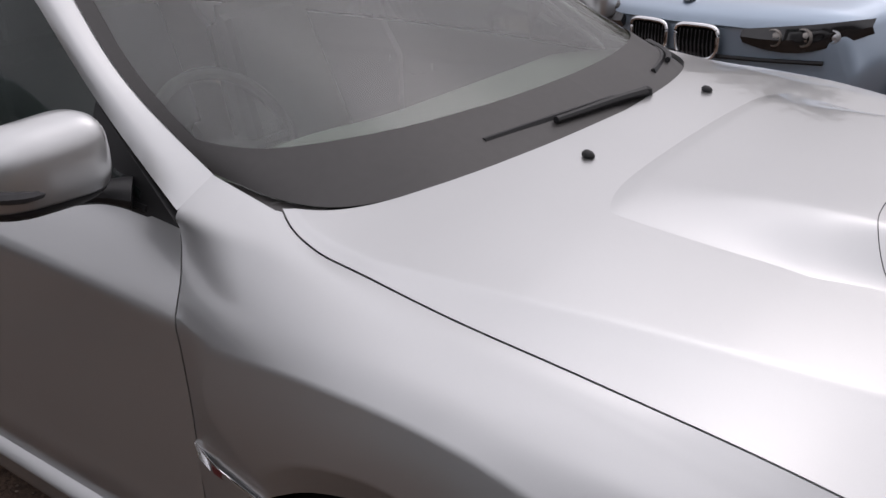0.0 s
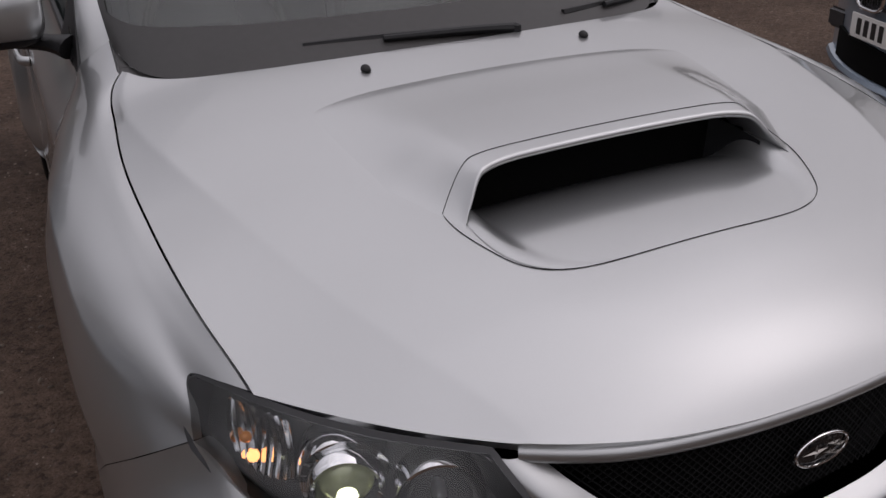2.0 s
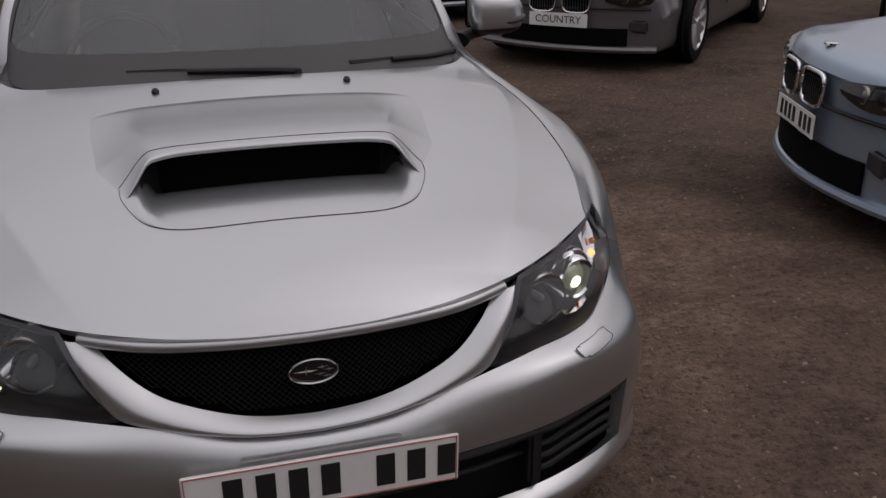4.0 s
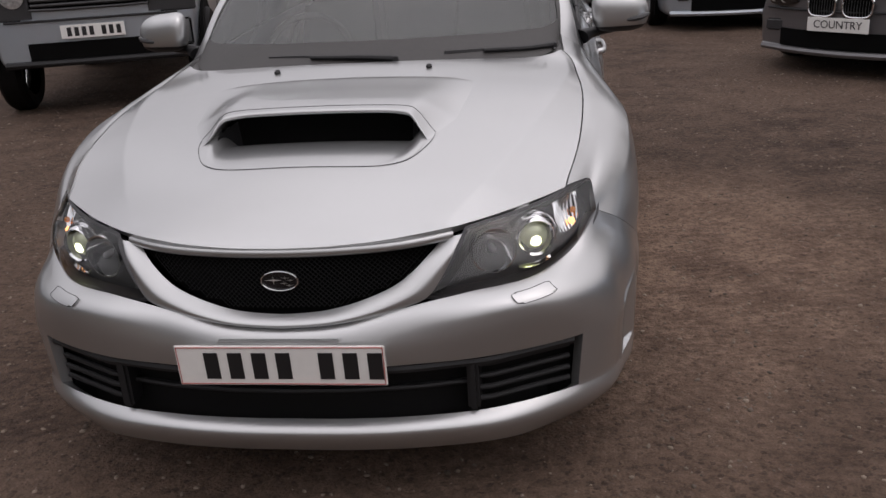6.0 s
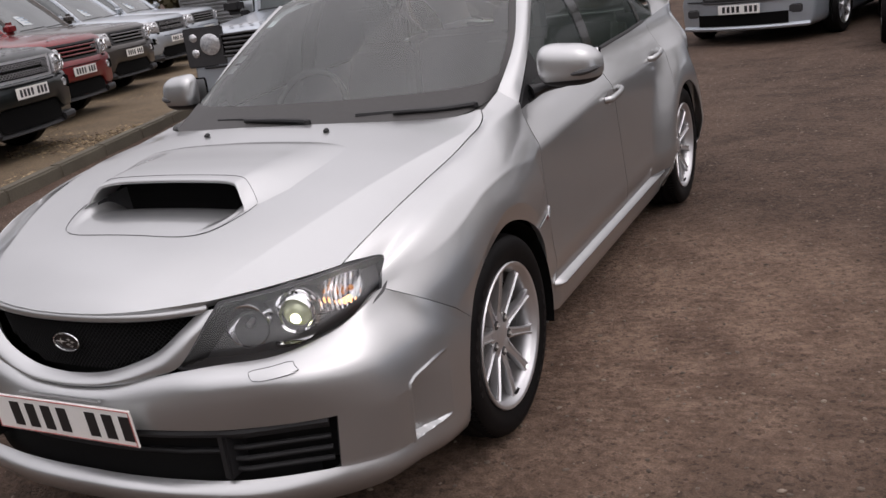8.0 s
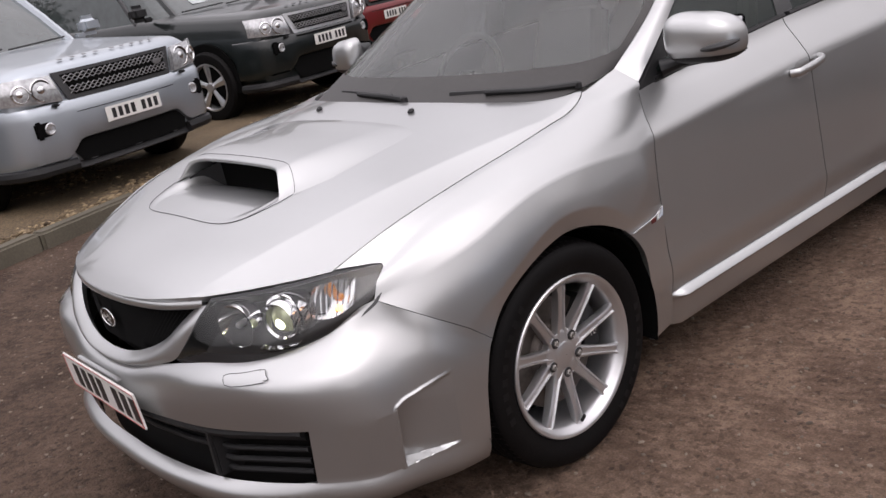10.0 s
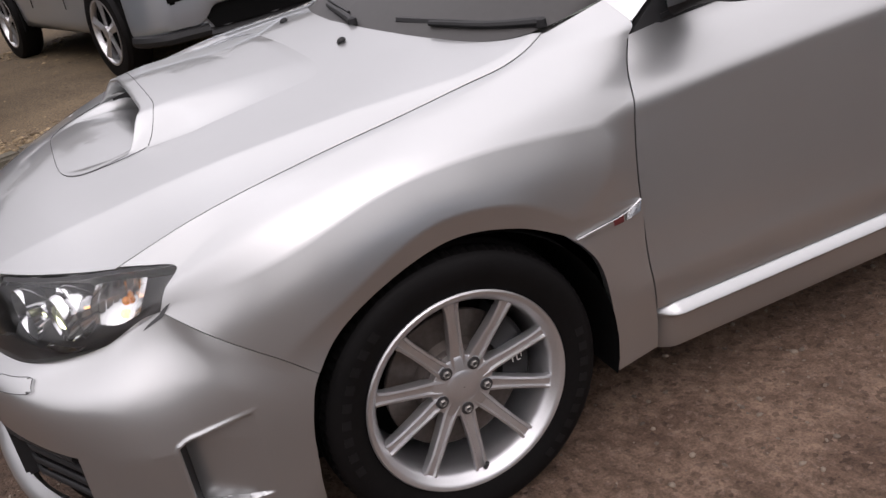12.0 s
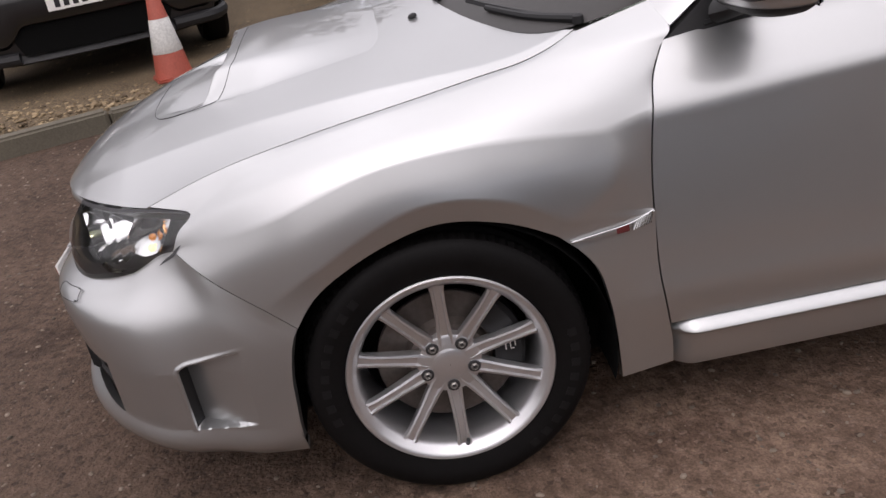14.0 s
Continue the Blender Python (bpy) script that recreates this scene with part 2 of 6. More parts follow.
# ---- the silver hatchback: its nose points to -y, the front axle crosses the origin ----
car = empty("hatchback_car", "silver five-door hatchback with a bonnet scoop, headlamps lit, on the yard", "car")
TYRE_R, AXLE_Z, BASE = 0.326, 0.335, 2.605
HUB_Z = 0.346

EDGE_X = ((-0.95, 0.686), (-0.58, 0.692), (-0.45, 0.720), (-0.2, 0.743), (0.0, 0.746), (0.2, 0.731), (0.28, 0.724), (0.34, 0.709), (0.386, 0.684))
EDGE_Z = ((-0.95, 0.65), (-0.75, 0.730), (-0.58, 0.793), (-0.45, 0.842), (-0.2, 0.898), (0.035, 0.932), (0.154, 0.947), (0.27, 0.962), (0.386, 0.997))
CENTRE_Z = ((-0.91, 0.742), (-0.875, 0.772), (-0.82, 0.806), (-0.73, 0.845), (-0.6, 0.884), (-0.4, 0.927), (-0.2, 0.966), (0.0, 1.0), (0.14, 1.020), (0.4, 1.036))


def hood_z(x, y):
    """Height of the bonnet skin."""
    x, y = np.abs(np.asarray(x, float)), np.asarray(y, float)
    sh = np.broadcast(x, y).shape
    x, y = np.broadcast_to(x, sh).ravel(), np.broadcast_to(y, sh).ravel()
    ex, ez, cz = ease(EDGE_X, y), ease(EDGE_Z, y), ease(CENTRE_Z, y)
    s = np.clip(x / ex, 0, 1.15)
    sc = np.interp(y, (-0.81, -0.67, -0.55, -0.34, -0.10, 0.17), (0.585, 0.70, 0.76, 0.825, 0.895, 0.965))
    k = np.interp(y, (-0.83, -0.67, -0.32, -0.06, 0.17), (0.38, 0.38, 0.44, 0.58, 0.80))
    inner = k * (s / sc) ** 2.0
    t = np.clip((s - sc) / (1 - sc), 0, 2)
    outer = k + (1 - k) * (1.22 * t - 0.22 * t * t)
    w = 1 / (1 + np.exp(-(s - sc) / 0.005))
    f = inner * (1 - w) + outer * w
    return (cz - (cz - ez) * f).reshape(sh)


FRONT_Y = ((0, -0.905), (0.15, -0.897), (0.3, -0.868), (0.40, -0.828), (0.457, -0.795), (0.57, -0.712), (0.64, -0.645), (0.691, -0.587))
REAR_Y = ((0, 0.135), (0.255, 0.165), (0.45, 0.225), (0.6, 0.305), (0.687, 0.386))


def bonnet_grid(n=60, m=90):
    G = np.zeros((m + 1, n + 1, 3))
    s = np.linspace(0, 1, n + 1)
    yf, yr = ease(FRONT_Y, s * 0.687), ease(REAR_Y, s * 0.687)
    for j, v in enumerate(np.linspace(0, 1, m + 1)):
        v = v ** 1.15
        y = yf + (yr - yf) * v
        x = s * (ease(EDGE_X, y) - 0.0030)
        G[j, :, 0], G[j, :, 1], G[j, :, 2] = x, y, hood_z(x, y)
    return G


def scoop_w(y):
    """Half width of the scoop's insert."""
    t = np.clip((-0.47 - y) / 0.168, 0, 1)
    return 0.315 * np.clip(1 - t ** 2.4, 0, 1) ** 0.2


SCOOP_H = ((-0.43, 0.056), (-0.36, 0.051), (-0.25, 0.035), (-0.12, 0.014), (0.0, 0.0))


def scoop_skin(y, u):
    """Points across the raised shell of the scoop."""
    u = np.asarray(u, float)
    h = float(ease(SCOOP_H, y)[0])
    w = float(np.interp(y, (-0.42, -0.33, 0.0), (0.322, 0.40, 0.46)))
    flat = .262 / w
    a = np.abs(u)
    e = np.clip((a - flat) / (1 - flat), 0, 1)
    plateau = 1 - e * e * (3 - 2 * e)
    x = u * w
    yy = y + 0.085 * np.clip((a - .5) / .5, 0, 1) ** 3.4 * np.interp(y, (-0.42, -0.30), (-1, 0))
    z = hood_z(x, yy) + 0.001 - 0.003 * a ** 6 - 0.004 * np.clip((y + .05) / .05, 0, 1) + h * plateau
    return np.stack([x, yy, z], 1)


def build_bonnet():
    G = bonnet_grid(110, 110)
    def hole(i, j):
        x, y, _ = G[i:i + 2, j:j + 2].reshape(-1, 3).mean(0)
        return x < float(scoop_w(np.array([y]))[0]) - .009 and -0.630 < y < -0.22
    bm = bmesh.new()
    for side in (1, -1):
        add_grid(bm, G, side, hole)
    part("bonnet", shell(bm, 0.022), SILVER, car)
    # scoop: a raised shell whose rounded lip rolls into the mouth, a sunken ramp before it
    u = np.linspace(-1, 1, 101)
    rows = [scoop_skin(y, u) for y in np.linspace(0.0, -0.415, 44)]
    lip = rows[-1]
    tall = np.clip((lip[:, 2] - hood_z(lip[:, 0], lip[:, 1])) / .030, 0, 1)[:, None]
    for dy, dz in ((-.0045, -.001), (-.0075, -.004), (-.0080, -.008), (-.0065, -.0115), (-.002, -.0135), (.010, -.015), (.045, -.017), (.085, -.019)):
        rows.append(lip + tall * [0, dy, dz])
    bm = bmesh.new()
    add_grid(bm, np.array(rows))
    scoop = part("bonnet_scoop", shell(bm, 0), SILVER, car, "raised silver air scoop with a dark mouth", sharp=70)
    # walls beside the mouth, black for the shade inside it
    for s in (1, -1):
        rows = []
        for y in np.linspace(-.446, -.335, 8):
            x = .288 - .03 * ((y + .446) / .111) ** 2
            z = float(hood_z(x, y)) + .003
            rows.append([(s * (x - .012 * v), y, z - .13 * v) for v in (0, .25, .5, .75, 1)])
        bm = bmesh.new()
        add_grid(bm, np.array(rows))
        part("mouth_wall", bm, BLACK, scoop)
    rows = []
    for q in np.linspace(0, 1, 60):
        y = -0.638 + 0.308 * q ** 1.5
        w = max(.02, float(scoop_w(np.array([y]))[0]) - .0025)
        x = u * w
        a = np.abs(u)
        d = float(ease(((-0.66, 0.0), (-0.60, 0.002), (-0.5, 0.016), (-0.42, 0.036), (-0.33, 0.085)), y)[0])
        e = np.clip((1 - a - .045) / 0.13, 0, 1)
        S = e * e * (3 - 2 * e)
        rows.append(np.stack([x, np.full_like(x, y), hood_z(x, np.full_like(x, y)) + 0.001 - d * S], 1))
    bm = bmesh.new()
    add_grid(bm, np.array(rows))
    part("scoop_ramp", shell(bm, 0), SILVER, scoop)
    # a fine seam rings the insert
    front = [(float(scoop_w(np.array([y]))[0]), y) for y in -0.47 - 0.168 * (1 - (1 - np.linspace(0.2, 1, 30)) ** 2.5)]
    rear = scoop_skin(-0.390, np.linspace(-.965, .965, 90))
    part("scoop_seam", tube([(x, y, z + .0004) for x, y, z in rear], .0007, 6), SEAM, scoop)
    half = [(.3355, -.443), (.334, -.470), (.327, -.50)] + [(x + .003 * x / .3, y) for x, y in front[5:]]
    half = [(x, y, float(hood_z(x, y)) + .0010) for x, y in half]
    line = curve_through(half + [(-x, y, z) for x, y, z in half[-2::-1]], 220)
    for _ in range(10):
        line[1:-1] = (line[:-2] + 2 * line[1:-1] + line[2:]) / 4
    part("scoop_seam", tube([tuple(p) for p in line], .0007, 6), SEAM, scoop)
    # black panels put the darkness deep in the mouth into the colour
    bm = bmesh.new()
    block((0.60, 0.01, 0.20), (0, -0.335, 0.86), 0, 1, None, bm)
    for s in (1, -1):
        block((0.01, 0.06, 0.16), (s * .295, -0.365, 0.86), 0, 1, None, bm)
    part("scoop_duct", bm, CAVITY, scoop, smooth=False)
    for s in (-1, 1):
        z = float(hood_z(0.255, 0.07))
        bm = bmesh.new()
        bmesh.ops.create_icosphere(bm, subdivisions=2, radius=1)
        for v in bm.verts:
            v.co = Vector((v.co.x * 0.0105, v.co.y * 0.012 + 0.003 * v.co.z, max(v.co.z, -0.3) * 0.010)) + Vector((s * 0.255, 0.075, z + 0.004))
        part("washer_nozzle", bm, BLACK, car)


R0 = ((.694, -.583, .793), (.735, -.36, .866), (.749, -.1, .916), (.746, .12, .943), (.692, .380, .994), (.682, .550, 1.030))
RA = ((.720, -.540, .790), (.756, -.34, .861), (.770, -.1, .911), (.769, .12, .937), (.744, .362, .972), (.750, .570, .982))
R1 = ((.750, -.490, .783), (.777, -.33, .853), (.792, -.1, .902), (.793, .12, .926), (.780, .37, .942), (.769, .548, .957))
R2 = ((.763, -.522, .748), (.822, -.33, .823), (.842, -.1, .878), (.843, .12, .890), (.832, .37, .886), (.818, .505, .886))
R3 = ((.768, -.542, .711), (.862, -.32, .772), (.881, -.09, .842), (.878, .10, .853), (.860, .388, .824), (.838, .489, .843))
R4 = ((.840, -.466, .656), (.889, -.29, .713), (.899, -.05, .793), (.895, .14, .788), (.877, .400, .726), (.852, .482, .69))
R5 = ((.886, -.367, .588), (.903, -.264, .648), (.907, -.02, .754), (.904, .155, .733), (.893, .285, .652), (.860, .480, .625))
R6 = ((.899, -.309, .538), (.894, -.245, .608), (.890, 0, .704), (.889, .15, .680), (.887, .262, .624), (.888, .300, .588))


def build_fenders():
    G = loft([R0, RA, R1, R2, R3, R4, R5, R6], 14, 9, joints=(4, 6), col_joints=(4,))
    # the inner edge follows the bonnet, the rear edge the door
    row = G[0].copy()
    for j in range(G.shape[1]):
        y = row[j, 1]
        if y < .386:
            want = np.array([float(ease(EDGE_X, y)[0]) + .001, y, float(ease(EDGE_Z, y)[0]) + .0005])
            for i in range(9):
                G[i, j] += (want - row[j]) * (1 - i / 9) ** 1.5
    last = G[:, -1].copy()
    push = np.array([float(side_x(q[1], q[2])) - q[0] if .60 < q[2] < .957 and q[1] > .48 else 0 for q in last])
    first = int(np.argmax(push != 0))
    push[:first] = push[first] * np.clip(1 - (last[:first, 2] - last[first, 2]) / .035, 0, 1)
    for k in range(14):
        G[:, -1 - k, 0] += push * (1 - k / 14) ** 2
    for p in G[:, -1]:
        if .626 < p[2] < .957 and p[1] > .48:
            p[1] = float(front_shut(p[2])[0]) - .0015
    top = G[54:, -1]
    frac = np.linalg.norm(top - top[0], axis=1) / np.linalg.norm(top[-1] - top[0])
    v = np.linspace(0, 1, 31)
    zs = top[0, 2] + (.220 - top[0, 2]) * v
    door = np.stack([side_x(np.full(31, .5), zs), np.array([float(front_shut(z)[0]) for z in zs]) - .0015, zs], 1)
    arch = curve_through([R6[5], (.884, .340, .53), (.877, .364, .43), (.864, .375, .33), (.852, .380, .222)], 31)
    low = np.array([a[None] + (b - a)[None] * frac[:, None] for a, b in zip(door, arch)])
    low += (top - low[0])[None] * np.clip(1 - v * 4, 0, 1)[:, None, None]
    for side in (1, -1):
        bm = bmesh.new()
        add_grid(bm, G, side)
        add_grid(bm, low, side)
        f = part("front_wing", shell(bm, 0.016), SILVER, car)
        # indicator strip that closes the wing towards the door: a bright edge over a tapered plate
        ys = np.linspace(.288, .474, 40)
        xs = np.interp(ys, (.288, .35, .42, .474), (.8915, .8845, .8745, .8615))
        top_z = ease(((.288, .607), (.35, .611), (.42, .616), (.45, .622), (.474, .629)), ys)
        foot_z = top_z - np.interp(ys, (.288, .33, .40, .42, .45, .474), (.002, .008, .014, .016, .021, .025))
        edge = np.stack([xs * side, ys, top_z], 1)
        foot = np.stack([(xs + .0005) * side, ys, foot_z], 1)
        part("wing_strip", tube([tuple(p) for p in edge], .0016, 8), CHROME, f, "thin chrome strip")
        def plate(name, a, b, material, out):
            bm = bmesh.new()
            add_grid(bm, np.stack([edge[a:b] + [out * side, 0, 0], (edge[a:b] + foot[a:b]) / 2 + [(out + .001) * side, 0, 0], foot[a:b] + [out * side, 0, 0], foot[a:b] - [.006 * side, 0, 0]]))
            part(name, bm, material, f)
        plate("strip_plate", 0, 29, SILVER, .0005)
        plate("strip_badge", 21, 28, RED_TRIM, .0022)
        plate("strip_end", 29, 40, SILVER, .0008)
        for k in range(8):
            j = 29 + 1.25 * k
            lo = [np.interp(j, range(40), foot[:, c]) for c in range(3)]
            hi = [np.interp(min(39, j + 2.2), range(40), edge[:, c]) for c in range(3)]
            part("strip_rib", tube([(p[0] + .0025 * side, p[1], p[2]) for p in (lo, hi)], .0010, 5), CHROME, f)
        # black wheel housing
        bm = bmesh.new()
        prof = [(0.885, 0.368), (0.8, 0.372), (0.60, 0.372), (0.55, 0.30), (0.55, 0.02)]
        lathe([(x * side, r) for x, r in prof], 40, bm, (0, 0, 0.335))
        bmesh.ops.bisect_plane(bm, geom=bm.verts[:] + bm.edges[:] + bm.faces[:], plane_co=(0, 0, 0.24), plane_no=(0, 0, -1), clear_outer=True)
        part("wheel_housing", bm, CAVITY, car)


B0 = ((0, -.945, .553), (.15, -.937, .562), (.295, -.912, .592), (.45, -.868, .614), (.60, -.796, .623), (.71, -.662, .654), (.768, -.546, .708), (.840, -.468, .654), (.899, -.311, .536))
B1 = ((0, -.965, .540), (.15, -.958, .547), (.305, -.932, .573), (.47, -.902, .592), (.615, -.836, .600), (.731, -.687, .622), (.781, -.554, .663), (.848, -.472, .622), (.900, -.325, .512))
B2 = ((0, -.980, .50), (.15, -.974, .503), (.32, -.946, .524), (.49, -.912, .547), (.668, -.826, .560), (.781, -.692, .570), (.828, -.557, .572), (.872, -.458, .548), (.898, -.340, .46))
B3 = ((0, -.972, .458), (.15, -.968, .458), (.32, -.945, .459), (.50, -.900, .459), (.727, -.774, .457), (.815, -.674, .455), (.852, -.555, .455), (.880, -.455, .445), (.894, -.350, .405))
B4 = ((0, -.950, .308), (.15, -.948, .308), (.32, -.928, .306), (.50, -.886, .306), (.714, -.777, .312), (.803, -.668, .30), (.846, -.55, .30), (.874, -.455, .295), (.888, -.358, .30))
B5 = ((0, -.985, .283), (.16, -.982, .283), (.33, -.960, .281), (.52, -.908, .275), (.708, -.795, .270), (.808, -.672, .26), (.848, -.55, .255), (.874, -.455, .25), (.880, -.358, .25))
B6 = ((0, -.958, .222), (.16, -.954, .221), (.33, -.932, .218), (.545, -.868, .212), (.66, -.782, .210), (.765, -.672, .210), (.815, -.535, .210), (.846, -.455, .210), (.863, -.357, .211))


def build_bumper():
    ku, kv = 12, 10
    G = loft([B0, B1, B2, B3, B4, B5, B6], ku, kv, joints=(3, 4))
    # its upper rear edge follows the wing
    wing = loft([R0, RA, R1, R2, R3, R4, R5, R6], 14, 9, joints=(4, 6), col_joints=(4,))[36:, 0]
    run = np.r_[0, np.cumsum(np.linalg.norm(np.diff(wing, axis=0), axis=1))]
    cols = np.arange(6 * ku, 8 * ku + 1)
    own = np.r_[0, np.cumsum(np.linalg.norm(np.diff(G[0, cols], axis=0), axis=1))]
    for c, q in zip(cols, own / own[-1] * run[-1]):
        want = np.array([np.interp(q, run, wing[:, k]) for k in range(3)]) + [0, -.0012, -.0012]
        move = want - G[0, c]
        for i in range(8):
            G[i, c] += move * (1 - i / 8) ** 1.5
    X, Y, Z = G[..., 0], G[..., 1], G[..., 2]
    def skin(y, z):
        xs = [(float(np.interp(z, Z[::-1, j], Y[::-1, j])), float(np.interp(z, Z[::-1, j], X[::-1, j]))) for j in range(56, G.shape[1])]
        return float(np.interp(y, *zip(*xs)))
    # side vents: sunk behind a sharp front edge, running out to the rear
    vent_top = lambda y: float(ease(((-.608, .440), (-.600, .455), (-.585, .466), (-.54, .479), (-.43, .504)), y)[0])
    vent_foot = lambda y: .300 + (y + .6) * .06
    def gap(i, j):
        if 3 * kv <= i < 4 * kv and j < 4 * ku:
            return True
        x, y, z = G[i:i + 2, j:j + 2].reshape(-1, 3).mean(0)
        return x > .7 and -.63 < y < -.435 and .292 < z < .508
    bm = bmesh.new()
    for side in (1, -1):
        add_grid(bm, G, side, gap)
    bumper = part("front_bumper", shell(bm, 0.03), SILVER, car, sharp=28)
    ys, zs = np.linspace(-.645, -.42, 91), np.linspace(.52, .28, 97)
    P = np.zeros((len(zs), len(ys), 3))
    for i, z in enumerate(zs):
        for j, y in enumerate(ys):
            x = skin(y, z) + .0006
            e = min(1, max(0, min((vent_top(y) - z), (z - vent_foot(y))) / .004))
            front = min(1, max(0, (y + .594) / .013))
            d = .040 * min(1, max(0, (-.445 - y) / .135)) * front * e
            run = min(1, max(0, (-.43 - y) / .1))
            ridge = .0045 * math.exp(-((z - vent_top(y) - .004) / .0045) ** 2) * run * min(1, max(0, (y + .606) / .012))
            if vent_foot(y) - .004 < z < vent_top(y):
                ridge += .0040 * math.exp(-((y + .598) / .0045) ** 2)
            P[i, j] = (x - d + ridge, y, z)
    dark = lambda i, j: -.594 < ys[j] < -.582 and vent_foot(ys[j]) + .006 < zs[i] < vent_top(ys[j]) - .004
    for side in (1, -1):
        bm = bmesh.new()
        add_grid(bm, P, side, dark)
        vent = part("side_vent", shell(bm, 0), SILVER, bumper, sharp=50)
        bm = bmesh.new()
        add_grid(bm, P, side, lambda i, j: not dark(i, j))
        part("vent_wall", shell(bm, 0), BLACK, vent, "black inner wall of the vent")
    # dark lower grille behind the opening
    rows = []
    for z in np.linspace(0.235, 0.49, 8):
        x = np.linspace(-0.74, 0.74, 45)
        y = -0.915 + 0.24 * np.abs(x / 0.74) ** 2.4
        rows.append(np.stack([x, y, np.full_like(x, z)], 1))
    bm = bmesh.new()
    add_grid(bm, np.array(rows))
    part("lower_grille", bm, GRILLE, bumper)
    def arc(z, x0, x1, off=0.0, n=24):
        c = np.array(B3, float)
        xs = np.linspace(x0, x1, n)
        k = np.argsort(c[:, 0])
        y = np.interp(np.abs(xs), c[:5, 0], c[:5, 1]) + off
        return [(x, yy, z) for x, yy in zip(xs, y)]
    for s in (-1, 1):
        for z in (0.425, 0.392, 0.360, 0.330):
            bm = tube(arc(z, s * 0.46, s * 0.69, 0.03), 0.007, 8, flat=1.1)
            part("vent_slat", bm, BLACK, bumper)
        bm = block((0.03, 0.09, 0.15), (s * 0.455, -0.865, 0.385), 0.008)
        part("vent_divider", bm, BLACK, bumper)
    bm = tube(arc(0.445, -0.70, 0.70, 0.012, 40), 0.013, 8)
    part("opening_edge", bm, BLACK, bumper)
    bm = tube(arc(0.372, -0.46, 0.46, 0.05, 40), 0.008, 8)
    part("cross_bar", bm, BLACK, bumper)
    # lamp washer covers lie on the bumper's shoulder
    sub = G[7:15, 43:52]
    for s in (-1, 1):
        du, dv = np.gradient(sub, axis=0), np.gradient(sub, axis=1)
        nrm = np.cross(dv, du)
        nrm /= np.linalg.norm(nrm, axis=2, keepdims=True)
        nrm *= np.sign(nrm[..., 2:3])
        p = sub + nrm * .004
        cut = {(0, 0), (0, 7), (6, 0), (6, 7)}
        bm = bmesh.new()
        add_grid(bm, p, s, lambda i, j: (i, j) in cut)
        cover = part("washer_cover", shell(bm, .006), SILVER, bumper)
        b = sub + nrm * .0042
        loop = [*b[0, 1:-1], *b[1:-1, -1], *b[-1, -2:0:-1], *b[-2:0:-1, 0], b[0, 1], b[0, 2]]
        part("cover_seam", tube([(x * s, y, z) for x, y, z in loop], .0008, 6), SEAM, cover)


U_OUT = ((.456, -.795, .748), (.412, -.850, .690), (.358, -.893, .615), (.300, -.912, .594), (.15, -.937, .563), (0, -.945, .554))
U_MID = ((.428, -.812, .741), (.388, -.864, .690), (.325, -.905, .632), (.255, -.926, .602), (.14, -.947, .575), (0, -.953, .566))
U_IN = ((.392, -.806, .737), (.352, -.848, .698), (.290, -.880, .648), (.22, -.900, .618), (.12, -.916, .592), (0, -.922, .583))


